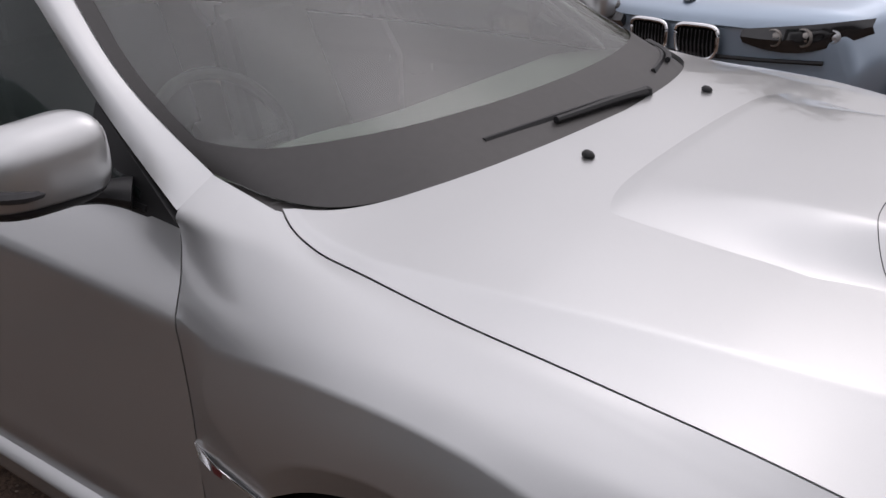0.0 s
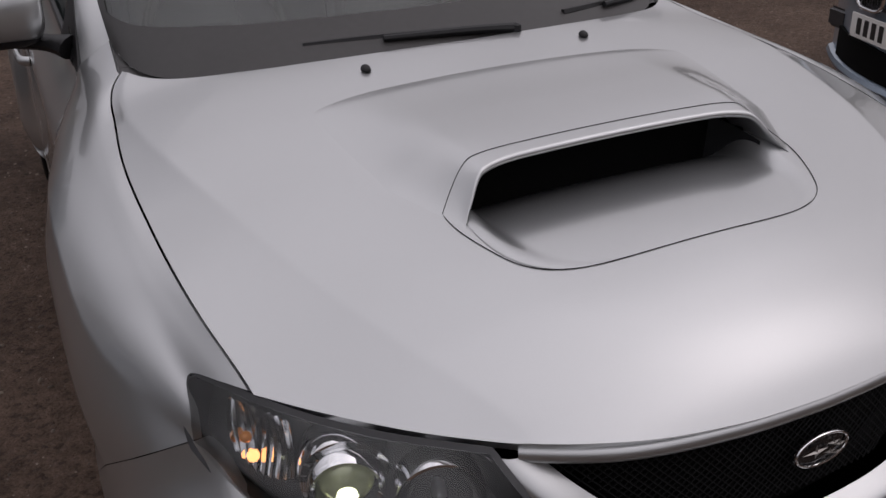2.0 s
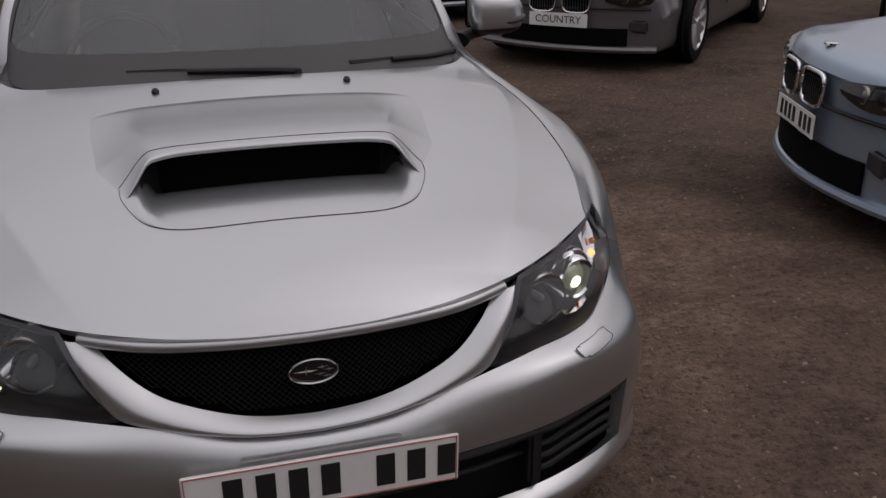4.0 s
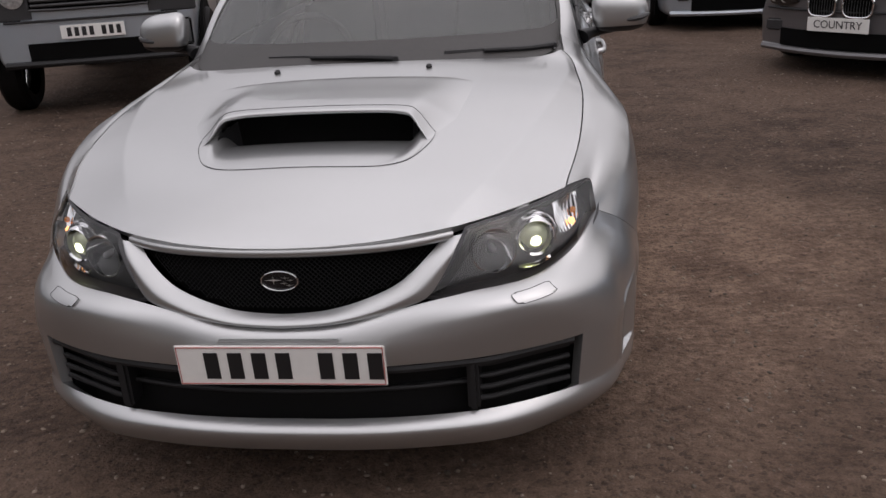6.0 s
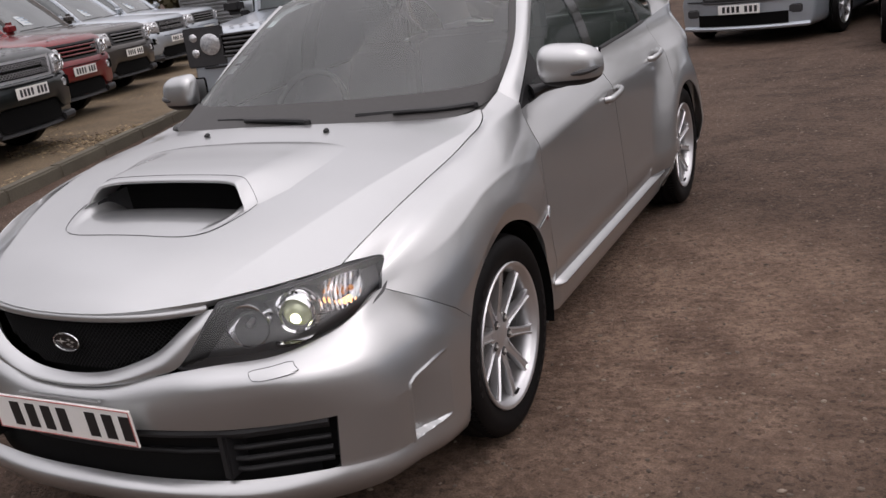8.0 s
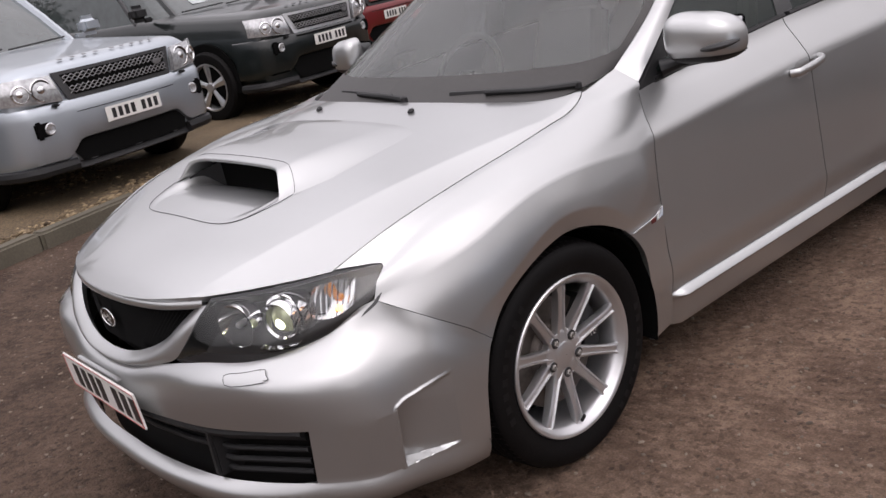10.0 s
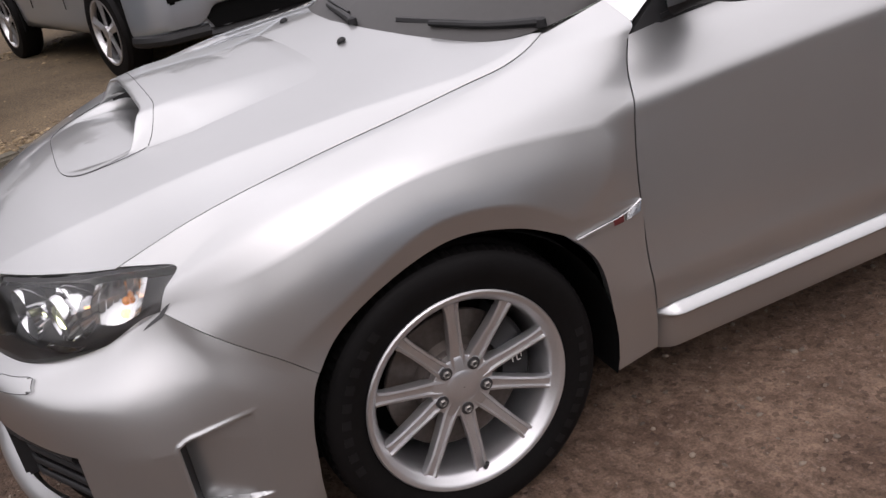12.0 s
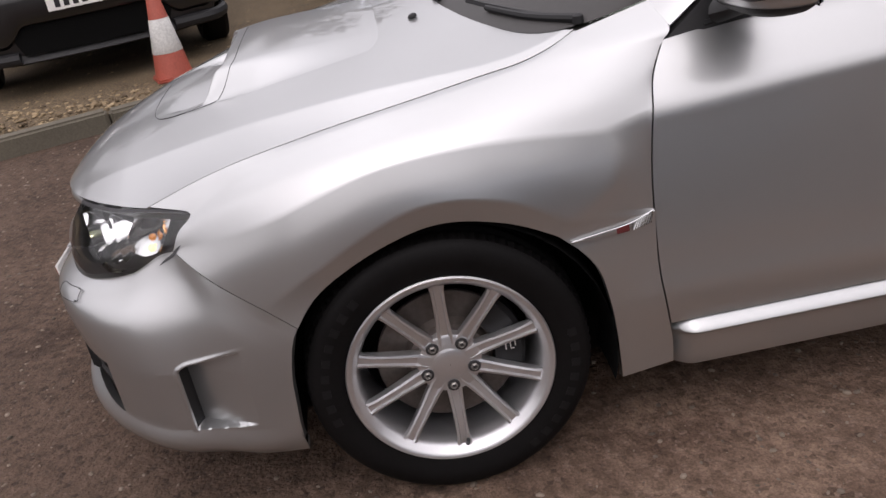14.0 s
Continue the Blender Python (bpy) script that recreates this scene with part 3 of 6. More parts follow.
def build_grille():
    g = tagged(new("front_grille"), "black mesh grille in a silver U-shaped frame")
    g.parent = car
    G = loft([U_OUT, U_MID, U_IN], 12, 8)
    bm = bmesh.new()
    for side in (1, -1):
        add_grid(bm, G, side)
    part("grille_frame", shell(bm, 0.02), SILVER, g)
    top = curve_through([(.412, -.806, .740), (.30, -.860, .736), (.15, -.889, .733), (0, -.897, .732)], 24)
    line = [(-x, y, z) for x, y, z in top] + [tuple(p) for p in top[::-1][1:]]
    part("grille_top_bar", tube(line, 0.0095, 12, flat=1.25), SILVER, g)
    # backing sheet, black for the dark space behind it, and wire mesh
    inner = curve_through(U_IN, 40)
    def under(x):
        return float(np.interp(abs(x), inner[::-1, 0], inner[::-1, 2]))
    def depth(x):
        return float(np.interp(abs(x), (0, .12, .22, .288, .352, .40), (-.902, -.896, -.876, -.856, -.825, -.785)))
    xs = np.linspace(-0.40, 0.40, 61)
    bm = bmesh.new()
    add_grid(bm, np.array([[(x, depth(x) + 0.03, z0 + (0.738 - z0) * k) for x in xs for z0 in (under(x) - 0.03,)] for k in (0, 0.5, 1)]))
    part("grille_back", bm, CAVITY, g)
    bm = bmesh.new()
    for k in range(-60, 61):
        for d in (1, -1):
            x0 = k * 0.013
            z0 = 0.57
            run = [(x0 + d * t * 0.16, z0 + t * 0.16) for t in np.linspace(0, 1, 10)]
            run = [(x, z) for x, z in run if abs(x) < 0.392 and under(x) - 0.01 < z < 0.731]
            if len(run) > 1:
                tube([(x, depth(x) + 0.008, z) for x, z in (run[0], run[len(run) // 2], run[-1])], 0.0013, 4, bm)
    part("grille_mesh", bm, GRILLE, g)
    # oval badge: plain shapes on a dark oval
    bm = bmesh.new()
    n = 40
    ell = lambda a, b, off: [Vector((a * math.cos(2 * math.pi * k / n), -0.914 + off, 0.667 + b * math.sin(2 * math.pi * k / n))) for k in range(n + 1)]
    tube(ell(0.046, 0.025, 0), 0.0019, 8, bm)
    part("badge_ring", bm, CHROME, g)
    bm = bmesh.new()
    bm.faces.new([bm.verts.new(p) for p in ell(0.049, 0.026, 0.003)[:-1]])
    part("badge_field", bm, GLOSS_BLACK, g)
    bm = bmesh.new()
    for cx, cz, r in ((-0.014, 0.003, 0.014), (0.016, 0.009, 0.007), (0.028, 0.003, 0.006), (0.012, -0.005, 0.007), (0.024, -0.010, 0.006)):
        pts = [(r * 1.7, 0), (r * .14, r * .14), (0, r * .8), (-r * .14, r * .14), (-r * 1.7, 0), (-r * .14, -r * .14), (0, -r * .8), (r * .14, -r * .14)]
        c = bm.verts.new((cx, -0.921, 0.667 + cz))
        vs = [bm.verts.new((cx + a, -0.917, 0.667 + cz + b)) for a, b in pts]
        for k in range(8):
            bm.faces.new((vs[k], vs[(k + 1) % 8], c))
    part("badge_mark", bm, STEEL, g, smooth=False)


def plate(parent, m, w=0.52, h=0.111, groups=((-0.20, 4), (0.085, 3)), red=True):
    """A registration plate whose characters are plain bars."""
    def put(name, bm, material, p, label=""):
        bmesh.ops.transform(bm, matrix=m, verts=bm.verts)
        return part(name, bm, material, p, label)
    p = put("number_plate", block((w, 0.006, h), (0, 0, 0), 0.0025), PLATE_WHITE, parent, "white number plate with dark bars")
    if red:
        bm = bmesh.new()
        for z in (-h / 2 + 0.005, h / 2 - 0.005):
            block((w - 0.008, 0.002, 0.002), (0, -0.0035, z), 0, 1, None, bm)
        for x in (-w / 2 + 0.005, w / 2 - 0.005):
            block((0.002, 0.002, h - 0.008), (x, -0.0035, 0), 0, 1, None, bm)
        put("plate_border", bm, PLATE_RED, p)
    for x0, n in groups:
        for k in range(n):
            bm = block((0.036, 0.0015, 0.073), (x0 + (k + 0.5) * 0.060 * w / 0.52, -0.0042, 0.0), 0.0005, 1)
            put("plate_bar", bm, PLATE_BLACK, p)
    return p


def build_front_plate():
    plate(car, pose(0, -.988, 0.478, 4, 0, 0))
    bm = block((0.30, 0.012, 0.006), (0, -.981, 0.540), 0.002)
    part("plate_holder", bm, SILVER, car)


L_UP = tuple((x, float(ease(FRONT_Y, x)[0]) - .006, float(hood_z(x, ease(FRONT_Y, x)[0] - .006)) - .006) for x in (.4515, .57, .64, .686)) + ((.753, -.481, .782),)
L_M1 = ((.432, -.838, .716), (.56, -.768, .728), (.650, -.690, .736), (.712, -.606, .748), (.761, -.505, .757))
L_M2 = ((.400, -.868, .664), (.53, -.828, .668), (.655, -.745, .676), (.735, -.632, .704), (.768, -.525, .732))
L_LO = ((.358, -.893, .615), (.48, -.856, .616), (.62, -.782, .626), (.714, -.656, .656), (.767, -.546, .709))


def build_headlamps():
    G = loft([L_UP, L_M1, L_M2, L_LO], 10, 8)
    mid = np.array([.56, -.66, .70])
    for side in (1, -1):
        h = tagged(new("headlamp"), "lit headlamp with a dark bezel and amber indicator")
        h.parent = car
        bm = bmesh.new()
        add_grid(bm, G, side)
        o = part("lamp_lens", shell(bm, 0), LENS, h, "clear curved lens")
        o.visible_shadow = False
        # dark bowl that follows the lens some way behind
        D = G * [1, 1, 1] + (mid - G) * 0.0
        for i in range(G.shape[0]):
            for j in range(G.shape[1]):
                e = min(i, G.shape[0] - 1 - i, j, G.shape[1] - 1 - j)
                D[i, j] = G[i, j] + np.array([-0.012, 0.03, -0.012]) * min(1.0, e / 3) * 1.6
                D[i, j, 2] -= 0.002
        bm = bmesh.new()
        add_grid(bm, D, side)
        part("lamp_bowl", shell(bm, 0.01), LAMP_DARK, h)
        aim = Matrix.Translation((0, 0, 0))
        def round_unit(name, c, r, profile, material, n=32):
            bm = lathe(profile, n)
            turn = Matrix.Rotation(radians(-90), 4, "Z")
            yaw = Matrix.Rotation(radians(18 * side), 4, "Z")
            bmesh.ops.transform(bm, matrix=Matrix.Translation((c[0] * side, c[1], c[2])) @ yaw @ turn, verts=bm.verts)
            return part(name, bm, material, h)
        c = (.606, -.700, .697)
        round_unit("projector_shroud", c, .045, [(-0.05, .066), (-0.01, .064), (0.000, .060), (0.002, .052), (0.020, .050), (0.025, .046), (0.020, .041), (-0.01, .038)], CHROME)
        round_unit("projector_lens", c, .04, [(-0.01, .038), (0.006, .036), (0.015, .028), (0.021, .016), (0.023, .001)], PROJECTOR)
        round_unit("projector_glow", (c[0], c[1], c[2] - .006), .02, [(0.0195, .016), (0.0235, .010), (0.0245, .001)], XENON)
        chin = loft([[(.565, -.742, .643), (.605, -.717, .640), (.645, -.68, .647)], [(.57, -.765, .635), (.61, -.742, .630), (.648, -.705, .638)]], 6, 4)
        bm = bmesh.new()
        add_grid(bm, chin, side)
        part("projector_chin", shell(bm, .004), CHROME, h)
        c = (.508, -.775, .688)
        round_unit("high_beam_reflector", c, .05, [(-.03, .060), (0.012, .058), (0.012, .054), (-0.012, .044), (-0.03, .024), (-0.034, .001)], CHROME)
        round_unit("high_beam_bulb", c, .01, [(-0.03, .009), (0.0, .009), (0.006, .005), (0.007, .001)], ALLOY)
        # indicator bowl at the outer end: ribbed mirror above, amber below
        rows = [[(.664, -.645, .758), (.695, -.603, .764), (.724, -.554, .762)], [(.670, -.668, .722), (.703, -.628, .726), (.733, -.572, .730)], [(.674, -.670, .686), (.706, -.636, .682), (.731, -.590, .700)]]
        g = loft(rows, 12, 12)
        ni, nj = g.shape[:2]
        for i in range(ni):
            for j in range(nj):
                bowl = math.sin(math.pi * i / (ni - 1)) * math.sin(math.pi * j / (nj - 1))
                g[i, j] += np.array([-.010, .012, 0]) + np.array([-.6, .75, 0]) * (.020 * bowl + .0022 * (j % 3))
        bm = bmesh.new()
        add_grid(bm, g[:15], side)
        part("indicator_reflector", bm, CHROME, h, smooth=False)
        bm = bmesh.new()
        add_grid(bm, g[14:], side)
        part("side_light_reflector", bm, CHROME, h, smooth=False)
        for cc, r in (((.706, -.592, .728), .0085), ((.702, -.602, .702), .009)):
            bm = bmesh.new()
            bmesh.ops.create_icosphere(bm, subdivisions=2, radius=r, matrix=Matrix.Translation((cc[0] * side, cc[1], cc[2])))
            part("indicator_bulb", bm, AMBER if cc[2] > .71 else PILOT, h)


SIDE = ((.200, .822), (.26, .832), (.30, .838), (.335, .842), (.435, .857), (.47, .854), (.55, .851), (.70, .842), (.80, .8355), (.834, .8330), (.843, .8302), (.853, .8245), (.91, .792), (.957, .763), (1.0, .755), (1.1, .748))


def side_x(y, z):
    """Half width of the car's flank behind the front wheel."""
    y, z = np.asarray(y, float), np.asarray(z, float)
    lift = np.interp(y, (.5, .8, 1.5, 2.2, 3.0), (0, .018, .055, .058, .06))
    w = np.clip((z - .6) / .2, 0, 1)
    x = ease(SIDE, (z - lift * w).ravel()).reshape(z.shape) + .009 * np.clip((z - .28) / .1, 0, 1) * np.clip((.97 - z) / .1, 0, 1)
    r = np.hypot(y - BASE, z - AXLE_Z)
    flare = np.clip(1 - np.abs(r - .40) / .26, 0, 1)
    flare = flare * flare * (3 - 2 * flare) * np.clip((z - .2) / .1, 0, 1)
    x = x + .058 * flare * np.clip((1.02 - z) / .14, 0, 1)
    tail = np.clip((y - 2.85) / .65, 0, 1)
    return x - .16 * tail ** 2


def front_shut(z):
    return ease(((.2, .51), (.30, .508), (.335, .502), (.45, .484), (.60, .479), (.75, .485), (.85, .498), (.90, .511), (.957, .548)), z)


def rear_shut(z):
    return ease(((.3, 2.14), (.36, 2.19), (.45, 2.235), (.60, 2.30), (.83, 2.38), (.92, 2.40), (1.08, 2.42)), z)


BELT = ((.5, .955), (.6, .966), (1.3, 1.016), (2.3, 1.052), (2.8, 1.085), (3.5, 1.10))


def flank(y0, y1, z0, z1, n=30, m=46):
    """A grid of the flank between two edges, each a function of the height, and two heights, each a function of y."""
    G = np.zeros((m + 1, n + 1, 3))
    for i, v in enumerate(np.linspace(0, 1, m + 1)):
        for j, u in enumerate(np.linspace(0, 1, n + 1)):
            z = 0.6
            for _ in range(3):
                y = float(np.squeeze(y0(z))) * (1 - u) + float(np.squeeze(y1(z))) * u
                z = float(np.squeeze(z0(y))) * (1 - v) + float(np.squeeze(z1(y))) * v
            G[i, j] = (0, y, z)
    G[..., 0] = side_x(G[..., 1], G[..., 2])
    return G


def build_flanks():
    belt = lambda y: ease(BELT, y)
    foot = lambda y: np.array([.336])
    doors = ((lambda z: front_shut(z) + .002, lambda z: np.array([1.452 - .10 * (z - .6)])),
             (lambda z: np.array([1.457 - .10 * (z - .6)]), lambda z: rear_shut(z) - .003))
    for side in (1, -1):
        for k, (a, b) in enumerate(doors):
            bm = bmesh.new()
            add_grid(bm, flank(a, b, foot, belt), side)
            d = part("front_door" if k == 0 else "rear_door", shell(bm, 0.016), SILVER, car)
            hy, hz = ((1.39, .853), (2.19, .905))[k]
            x0 = float(side_x(hy, hz))
            bar = [(side * (x0 + o), hy + dy, hz + dz) for o, dy, dz in ((.0, -.10, -.006), (.022, -.088, -.004), (.030, -.05, 0), (.030, .05, .008), (.022, .088, .012), (0, .10, .013))]
            part("door_handle", tube(curve_through(bar, 22), 0.0105, 10, flat=1.35), SILVER, d)
            bm = lathe([(0, .034), (.0012, .036), (.0012, .012)], 24)
            bmesh.ops.transform(bm, matrix=Matrix.Translation((side * (x0 + .001), hy - .02, hz - .005)) @ Matrix.Diagonal((side, 1.5, 1, 1)), verts=bm.verts)
            part("handle_recess", bm, ALLOY, d)
            strip = [(side * (float(side_x(y, z)) - .006), y, z + .006) for y in np.linspace(*((.64, 1.43) if k == 0 else (1.46, 2.36)), 20) for z in (float(ease(BELT, y)[0]),)]
            part("waist_strip", tube(strip, 0.009, 6), BLACK, d)
        # sill with its bright ledge
        rows = []
        for x, z in ((.80, .352), (.832, .341), (.850, .330), (.867, .316), (.8695, .310), (.866, .304), (.853, .296), (.848, .28), (.846, .24), (.832, .205), (.79, .195)):
            rows.append([(x - .05 * max(0, (.565 - y) / .06) ** 2 - .07 * max(0, (y - 2.17) / .10) ** 2, y, z) for y in np.r_[np.linspace(.505, .565, 8), np.linspace(.6, 2.17, 34), np.linspace(2.18, 2.27, 8)]])
        bm = bmesh.new()
        add_grid(bm, np.array(rows), side)
        part("sill", shell(bm, 0.0), SILVER, car)
        # rear quarter with its arch
        G = flank(lambda z: rear_shut(z) if np.squeeze(z) > .3 else rear_shut(.3), lambda z: np.array([3.40 + .06 * np.sin((np.squeeze(z) - .2) * 3)]), lambda y: np.array([.21]), belt, 70, 60)
        def wheel_gap(i, j):
            _, y, z = G[i:i + 2, j:j + 2].reshape(-1, 3).mean(0)
            return np.hypot(y - BASE, z - AXLE_Z) < .365
        for i in range(G.shape[0]):
            for j in range(G.shape[1]):
                dy, dz = G[i, j, 1] - BASE, G[i, j, 2] - AXLE_Z
                r = np.hypot(dy, dz)
                if .33 < r < .385:
                    G[i, j, 1:] = (BASE + dy / r * .368, AXLE_Z + dz / r * .368)
        bm = bmesh.new()
        add_grid(bm, G, side, wheel_gap)
        part("rear_quarter", shell(bm, 0.02), SILVER, car)
        bm = bmesh.new()
        lathe([(x * side, r) for x, r in ((0.875, 0.366), (0.8, 0.372), (0.60, 0.372), (0.55, 0.30), (0.55, 0.02))], 40, bm, (0, BASE, 0.33))
        bmesh.ops.bisect_plane(bm, geom=bm.verts[:] + bm.edges[:] + bm.faces[:], plane_co=(0, 0, 0.24), plane_no=(0, 0, -1), clear_outer=True)
        part("wheel_housing", bm, CAVITY, car)


PIL_IN = ((.681, .548, 1.030), (.668, .785, 1.177), (.608, 1.0, 1.315), (.572, 1.12, 1.387))
PIL_OUT = ((.748, .572, .984), (.714, .80, 1.14), (.657, 1.03, 1.29), (.622, 1.16, 1.366))
ROOF_SIDE = ((.622, 1.16, 1.366), (.605, 1.5, 1.414), (.60, 2.0, 1.416), (.585, 2.5, 1.375), (.56, 2.95, 1.29))


def build_cabin():
    c = np.array(PIL_IN)
    base = [(0, .130, 1.000), (.25, .158, .999), (.48, .228, .993), (.632, .345, .989), PIL_IN[0]]
    lo = [(0, .46, 1.172), (.25, .478, 1.170), (.48, .56, 1.168), (.61, .68, 1.170), PIL_IN[1]]
    hi = [(0, .72, 1.305), (.25, .735, 1.303), (.44, .79, 1.302), (.55, .885, 1.308), PIL_IN[2]]
    top = [(0, .97, 1.425), (.25, .98, 1.42), (.42, 1.02, 1.412), (.52, 1.07, 1.40), PIL_IN[3]]
    G = loft([base, lo, hi, top], 10, 12)
    bm = bmesh.new()
    for side in (1, -1):
        add_grid(bm, G, side)
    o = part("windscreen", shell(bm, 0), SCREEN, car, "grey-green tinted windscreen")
    o.visible_shadow = False
    # dark printed band along the foot and the sides of the screen
    bm = bmesh.new()
    sink = np.array([0, -.002, .002])
    for side in (1, -1):
        add_grid(bm, G + sink, side, lambda i, j: i >= 5 and j < 37)
    part("screen_band", bm, FRIT, o)
    # cowl between bonnet and glass
    rows = [[(x, float(ease(REAR_Y, x)[0]) - .02, float(hood_z(x, ease(REAR_Y, x)[0] - .02)) - .02) for x in np.linspace(0, .68, 20)],
            [(x, float(ease(REAR_Y, x)[0]) + .03, float(hood_z(x, ease(REAR_Y, x)[0] + .0)) - .022) for x in np.linspace(0, .68, 20)],
            [(x, float(ease(REAR_Y, x)[0]) + .06, float(hood_z(x, ease(REAR_Y, x)[0] + .0)) - .002) for x in np.linspace(0, .70, 20)]]
    bm = bmesh.new()
    for side in (1, -1):
        add_grid(bm, loft(rows, 1, 6), side)
    part("cowl", shell(bm, 0), FRIT, car)
    # dark corner fillers between glass, bonnet and pillar
    for side in (1, -1):
        bm = bmesh.new()
        add_grid(bm, loft([[(.60, .325, .990), (.625, .36, .990), (.652, .45, 1.004), (.679, .548, 1.024)], [(.69, .37, .984), (.694, .40, .985), (.692, .47, 1.000), (.686, .55, 1.020)]], 5, 3), side)
        part("cowl_corner", shell(bm, 0), FRIT, car)
    # pillars and roof
    for side in (1, -1):
        midp = [tuple((np.array(a) + np.array(b)) / 2 + np.array([.014, -.008, .012]) * k) for a, b, k in zip(PIL_IN, PIL_OUT, (.05, .8, 1, 1))]
        bm = bmesh.new()
        add_grid(bm, loft([PIL_IN, midp, PIL_OUT], 10, 6), side)
        part("windscreen_pillar", shell(bm, 0.006), SILVER, car)
        rail = np.array(ROOF_SIDE)
        inn = rail + [-.035, 0, .028]
        bm = bmesh.new()
        add_grid(bm, loft([rail, (rail + inn) / 2 + [.008, 0, .008], inn], 10, 5), side)
        part("roof_rail", shell(bm, 0.01), SILVER, car)
        # side windows
        yb = np.linspace(.66, 2.72, 40)
        def frame_top(y):
            pts = np.array([PIL_OUT[0], PIL_OUT[1], PIL_OUT[2], PIL_OUT[3], *ROOF_SIDE[1:]])
            return [float(np.interp(y, pts[:, 1], pts[:, k])) for k in (0, 2)]
        low, high = [], []
        for y in yb:
            z = float(ease(BELT, y)[0])
            low.append((float(side_x(y, z)) - .012, y, z))
            x, zt = frame_top(y)
            shrink = np.clip((2.72 - y) / .35, 0, 1) ** .5
            high.append((x - .008, y, max(z + .002, z + (zt - .02 - z) * shrink)))
        midw = [tuple((np.array(a) + np.array(b)) / 2 + [.018, 0, 0]) for a, b in zip(low, high)]
        Gw = loft([low, midw, high], 1, 8)
        for name, a, b in (("front_window", 0, 14), ("rear_window", 16, 31), ("quarter_window", 32, 39)):
            bm = bmesh.new()
            add_grid(bm, Gw[:, a:b + 1], side)
            o = part(name, shell(bm, 0), SIDE_GLASS, car)
            o.visible_shadow = False
        for a, b in ((14, 17), (31, 33)):
            bm = bmesh.new()
            add_grid(bm, Gw[:, a:b] + [.003, 0, 0], side)
            part("window_post", shell(bm, 0.01), GLOSS_BLACK, car)
        # rear pillar skin
        back = [[(float(side_x(y, float(ease(BELT, y)[0]))) - .006, y, float(ease(BELT, y)[0])) for y in (2.58, 2.9, 3.2, 3.40)],
                [(.70, 2.68, 1.16), (.685, 2.92, 1.17), (.65, 3.1, 1.17), (.62, 3.28, 1.16)],
                [(.635, 2.45, 1.36), (.60, 2.70, 1.35), (.575, 2.9, 1.31), (.56, 3.02, 1.275)]]
        bm = bmesh.new()
        add_grid(bm, loft(back, 8, 8), side)
        part("rear_pillar", shell(bm, 0.01), SILVER, car)
    inn = np.array(ROOF_SIDE) + [-.035, 0, .028]
    mid = [(0, 0.975, 1.43), (0, 1.4, 1.468), (0, 2.0, 1.468), (0, 2.55, 1.43), (0, 3.08, 1.345)]
    q = [tuple((np.array(a) * .45 + np.array(b) * .55) + [0, -.01, .012]) for a, b in zip(mid, inn)]
    bm = bmesh.new()
    for side in (1, -1):
        add_grid(bm, loft([mid, q, inn], 8, 8), side)
    part("roof", shell(bm, 0.012), SILVER, car)
    bm = block((1.06, .22, .03), (0, 3.12, 1.335), .012)
    part("roof_spoiler", bm, SILVER, car)
    # tailgate, rear glass and rear bumper close the back
    bm = bmesh.new()
    g = loft([[(0, 3.06, 1.335), (.3, 3.05, 1.33), (.55, 2.99, 1.28)], [(0, 3.36, 1.06), (.35, 3.34, 1.06), (.62, 3.27, 1.10)]], 8, 10)
    for side in (1, -1):
        add_grid(bm, g, side)
    part("rear_glass", shell(bm, 0), SIDE_GLASS, car)
    bm = bmesh.new()
    g = loft([[(0, 3.36, 1.06), (.35, 3.34, 1.06), (.66, 3.25, 1.09)], [(0, 3.46, .85), (.4, 3.44, .85), (.68, 3.36, .86)], [(0, 3.49, .60), (.4, 3.47, .60), (.70, 3.38, .58)], [(0, 3.46, .25), (.4, 3.44, .25), (.68, 3.36, .24)]], 8, 8)
    for side in (1, -1):
        add_grid(bm, g, side)
    part("tailgate", shell(bm, 0.012), SILVER, car)


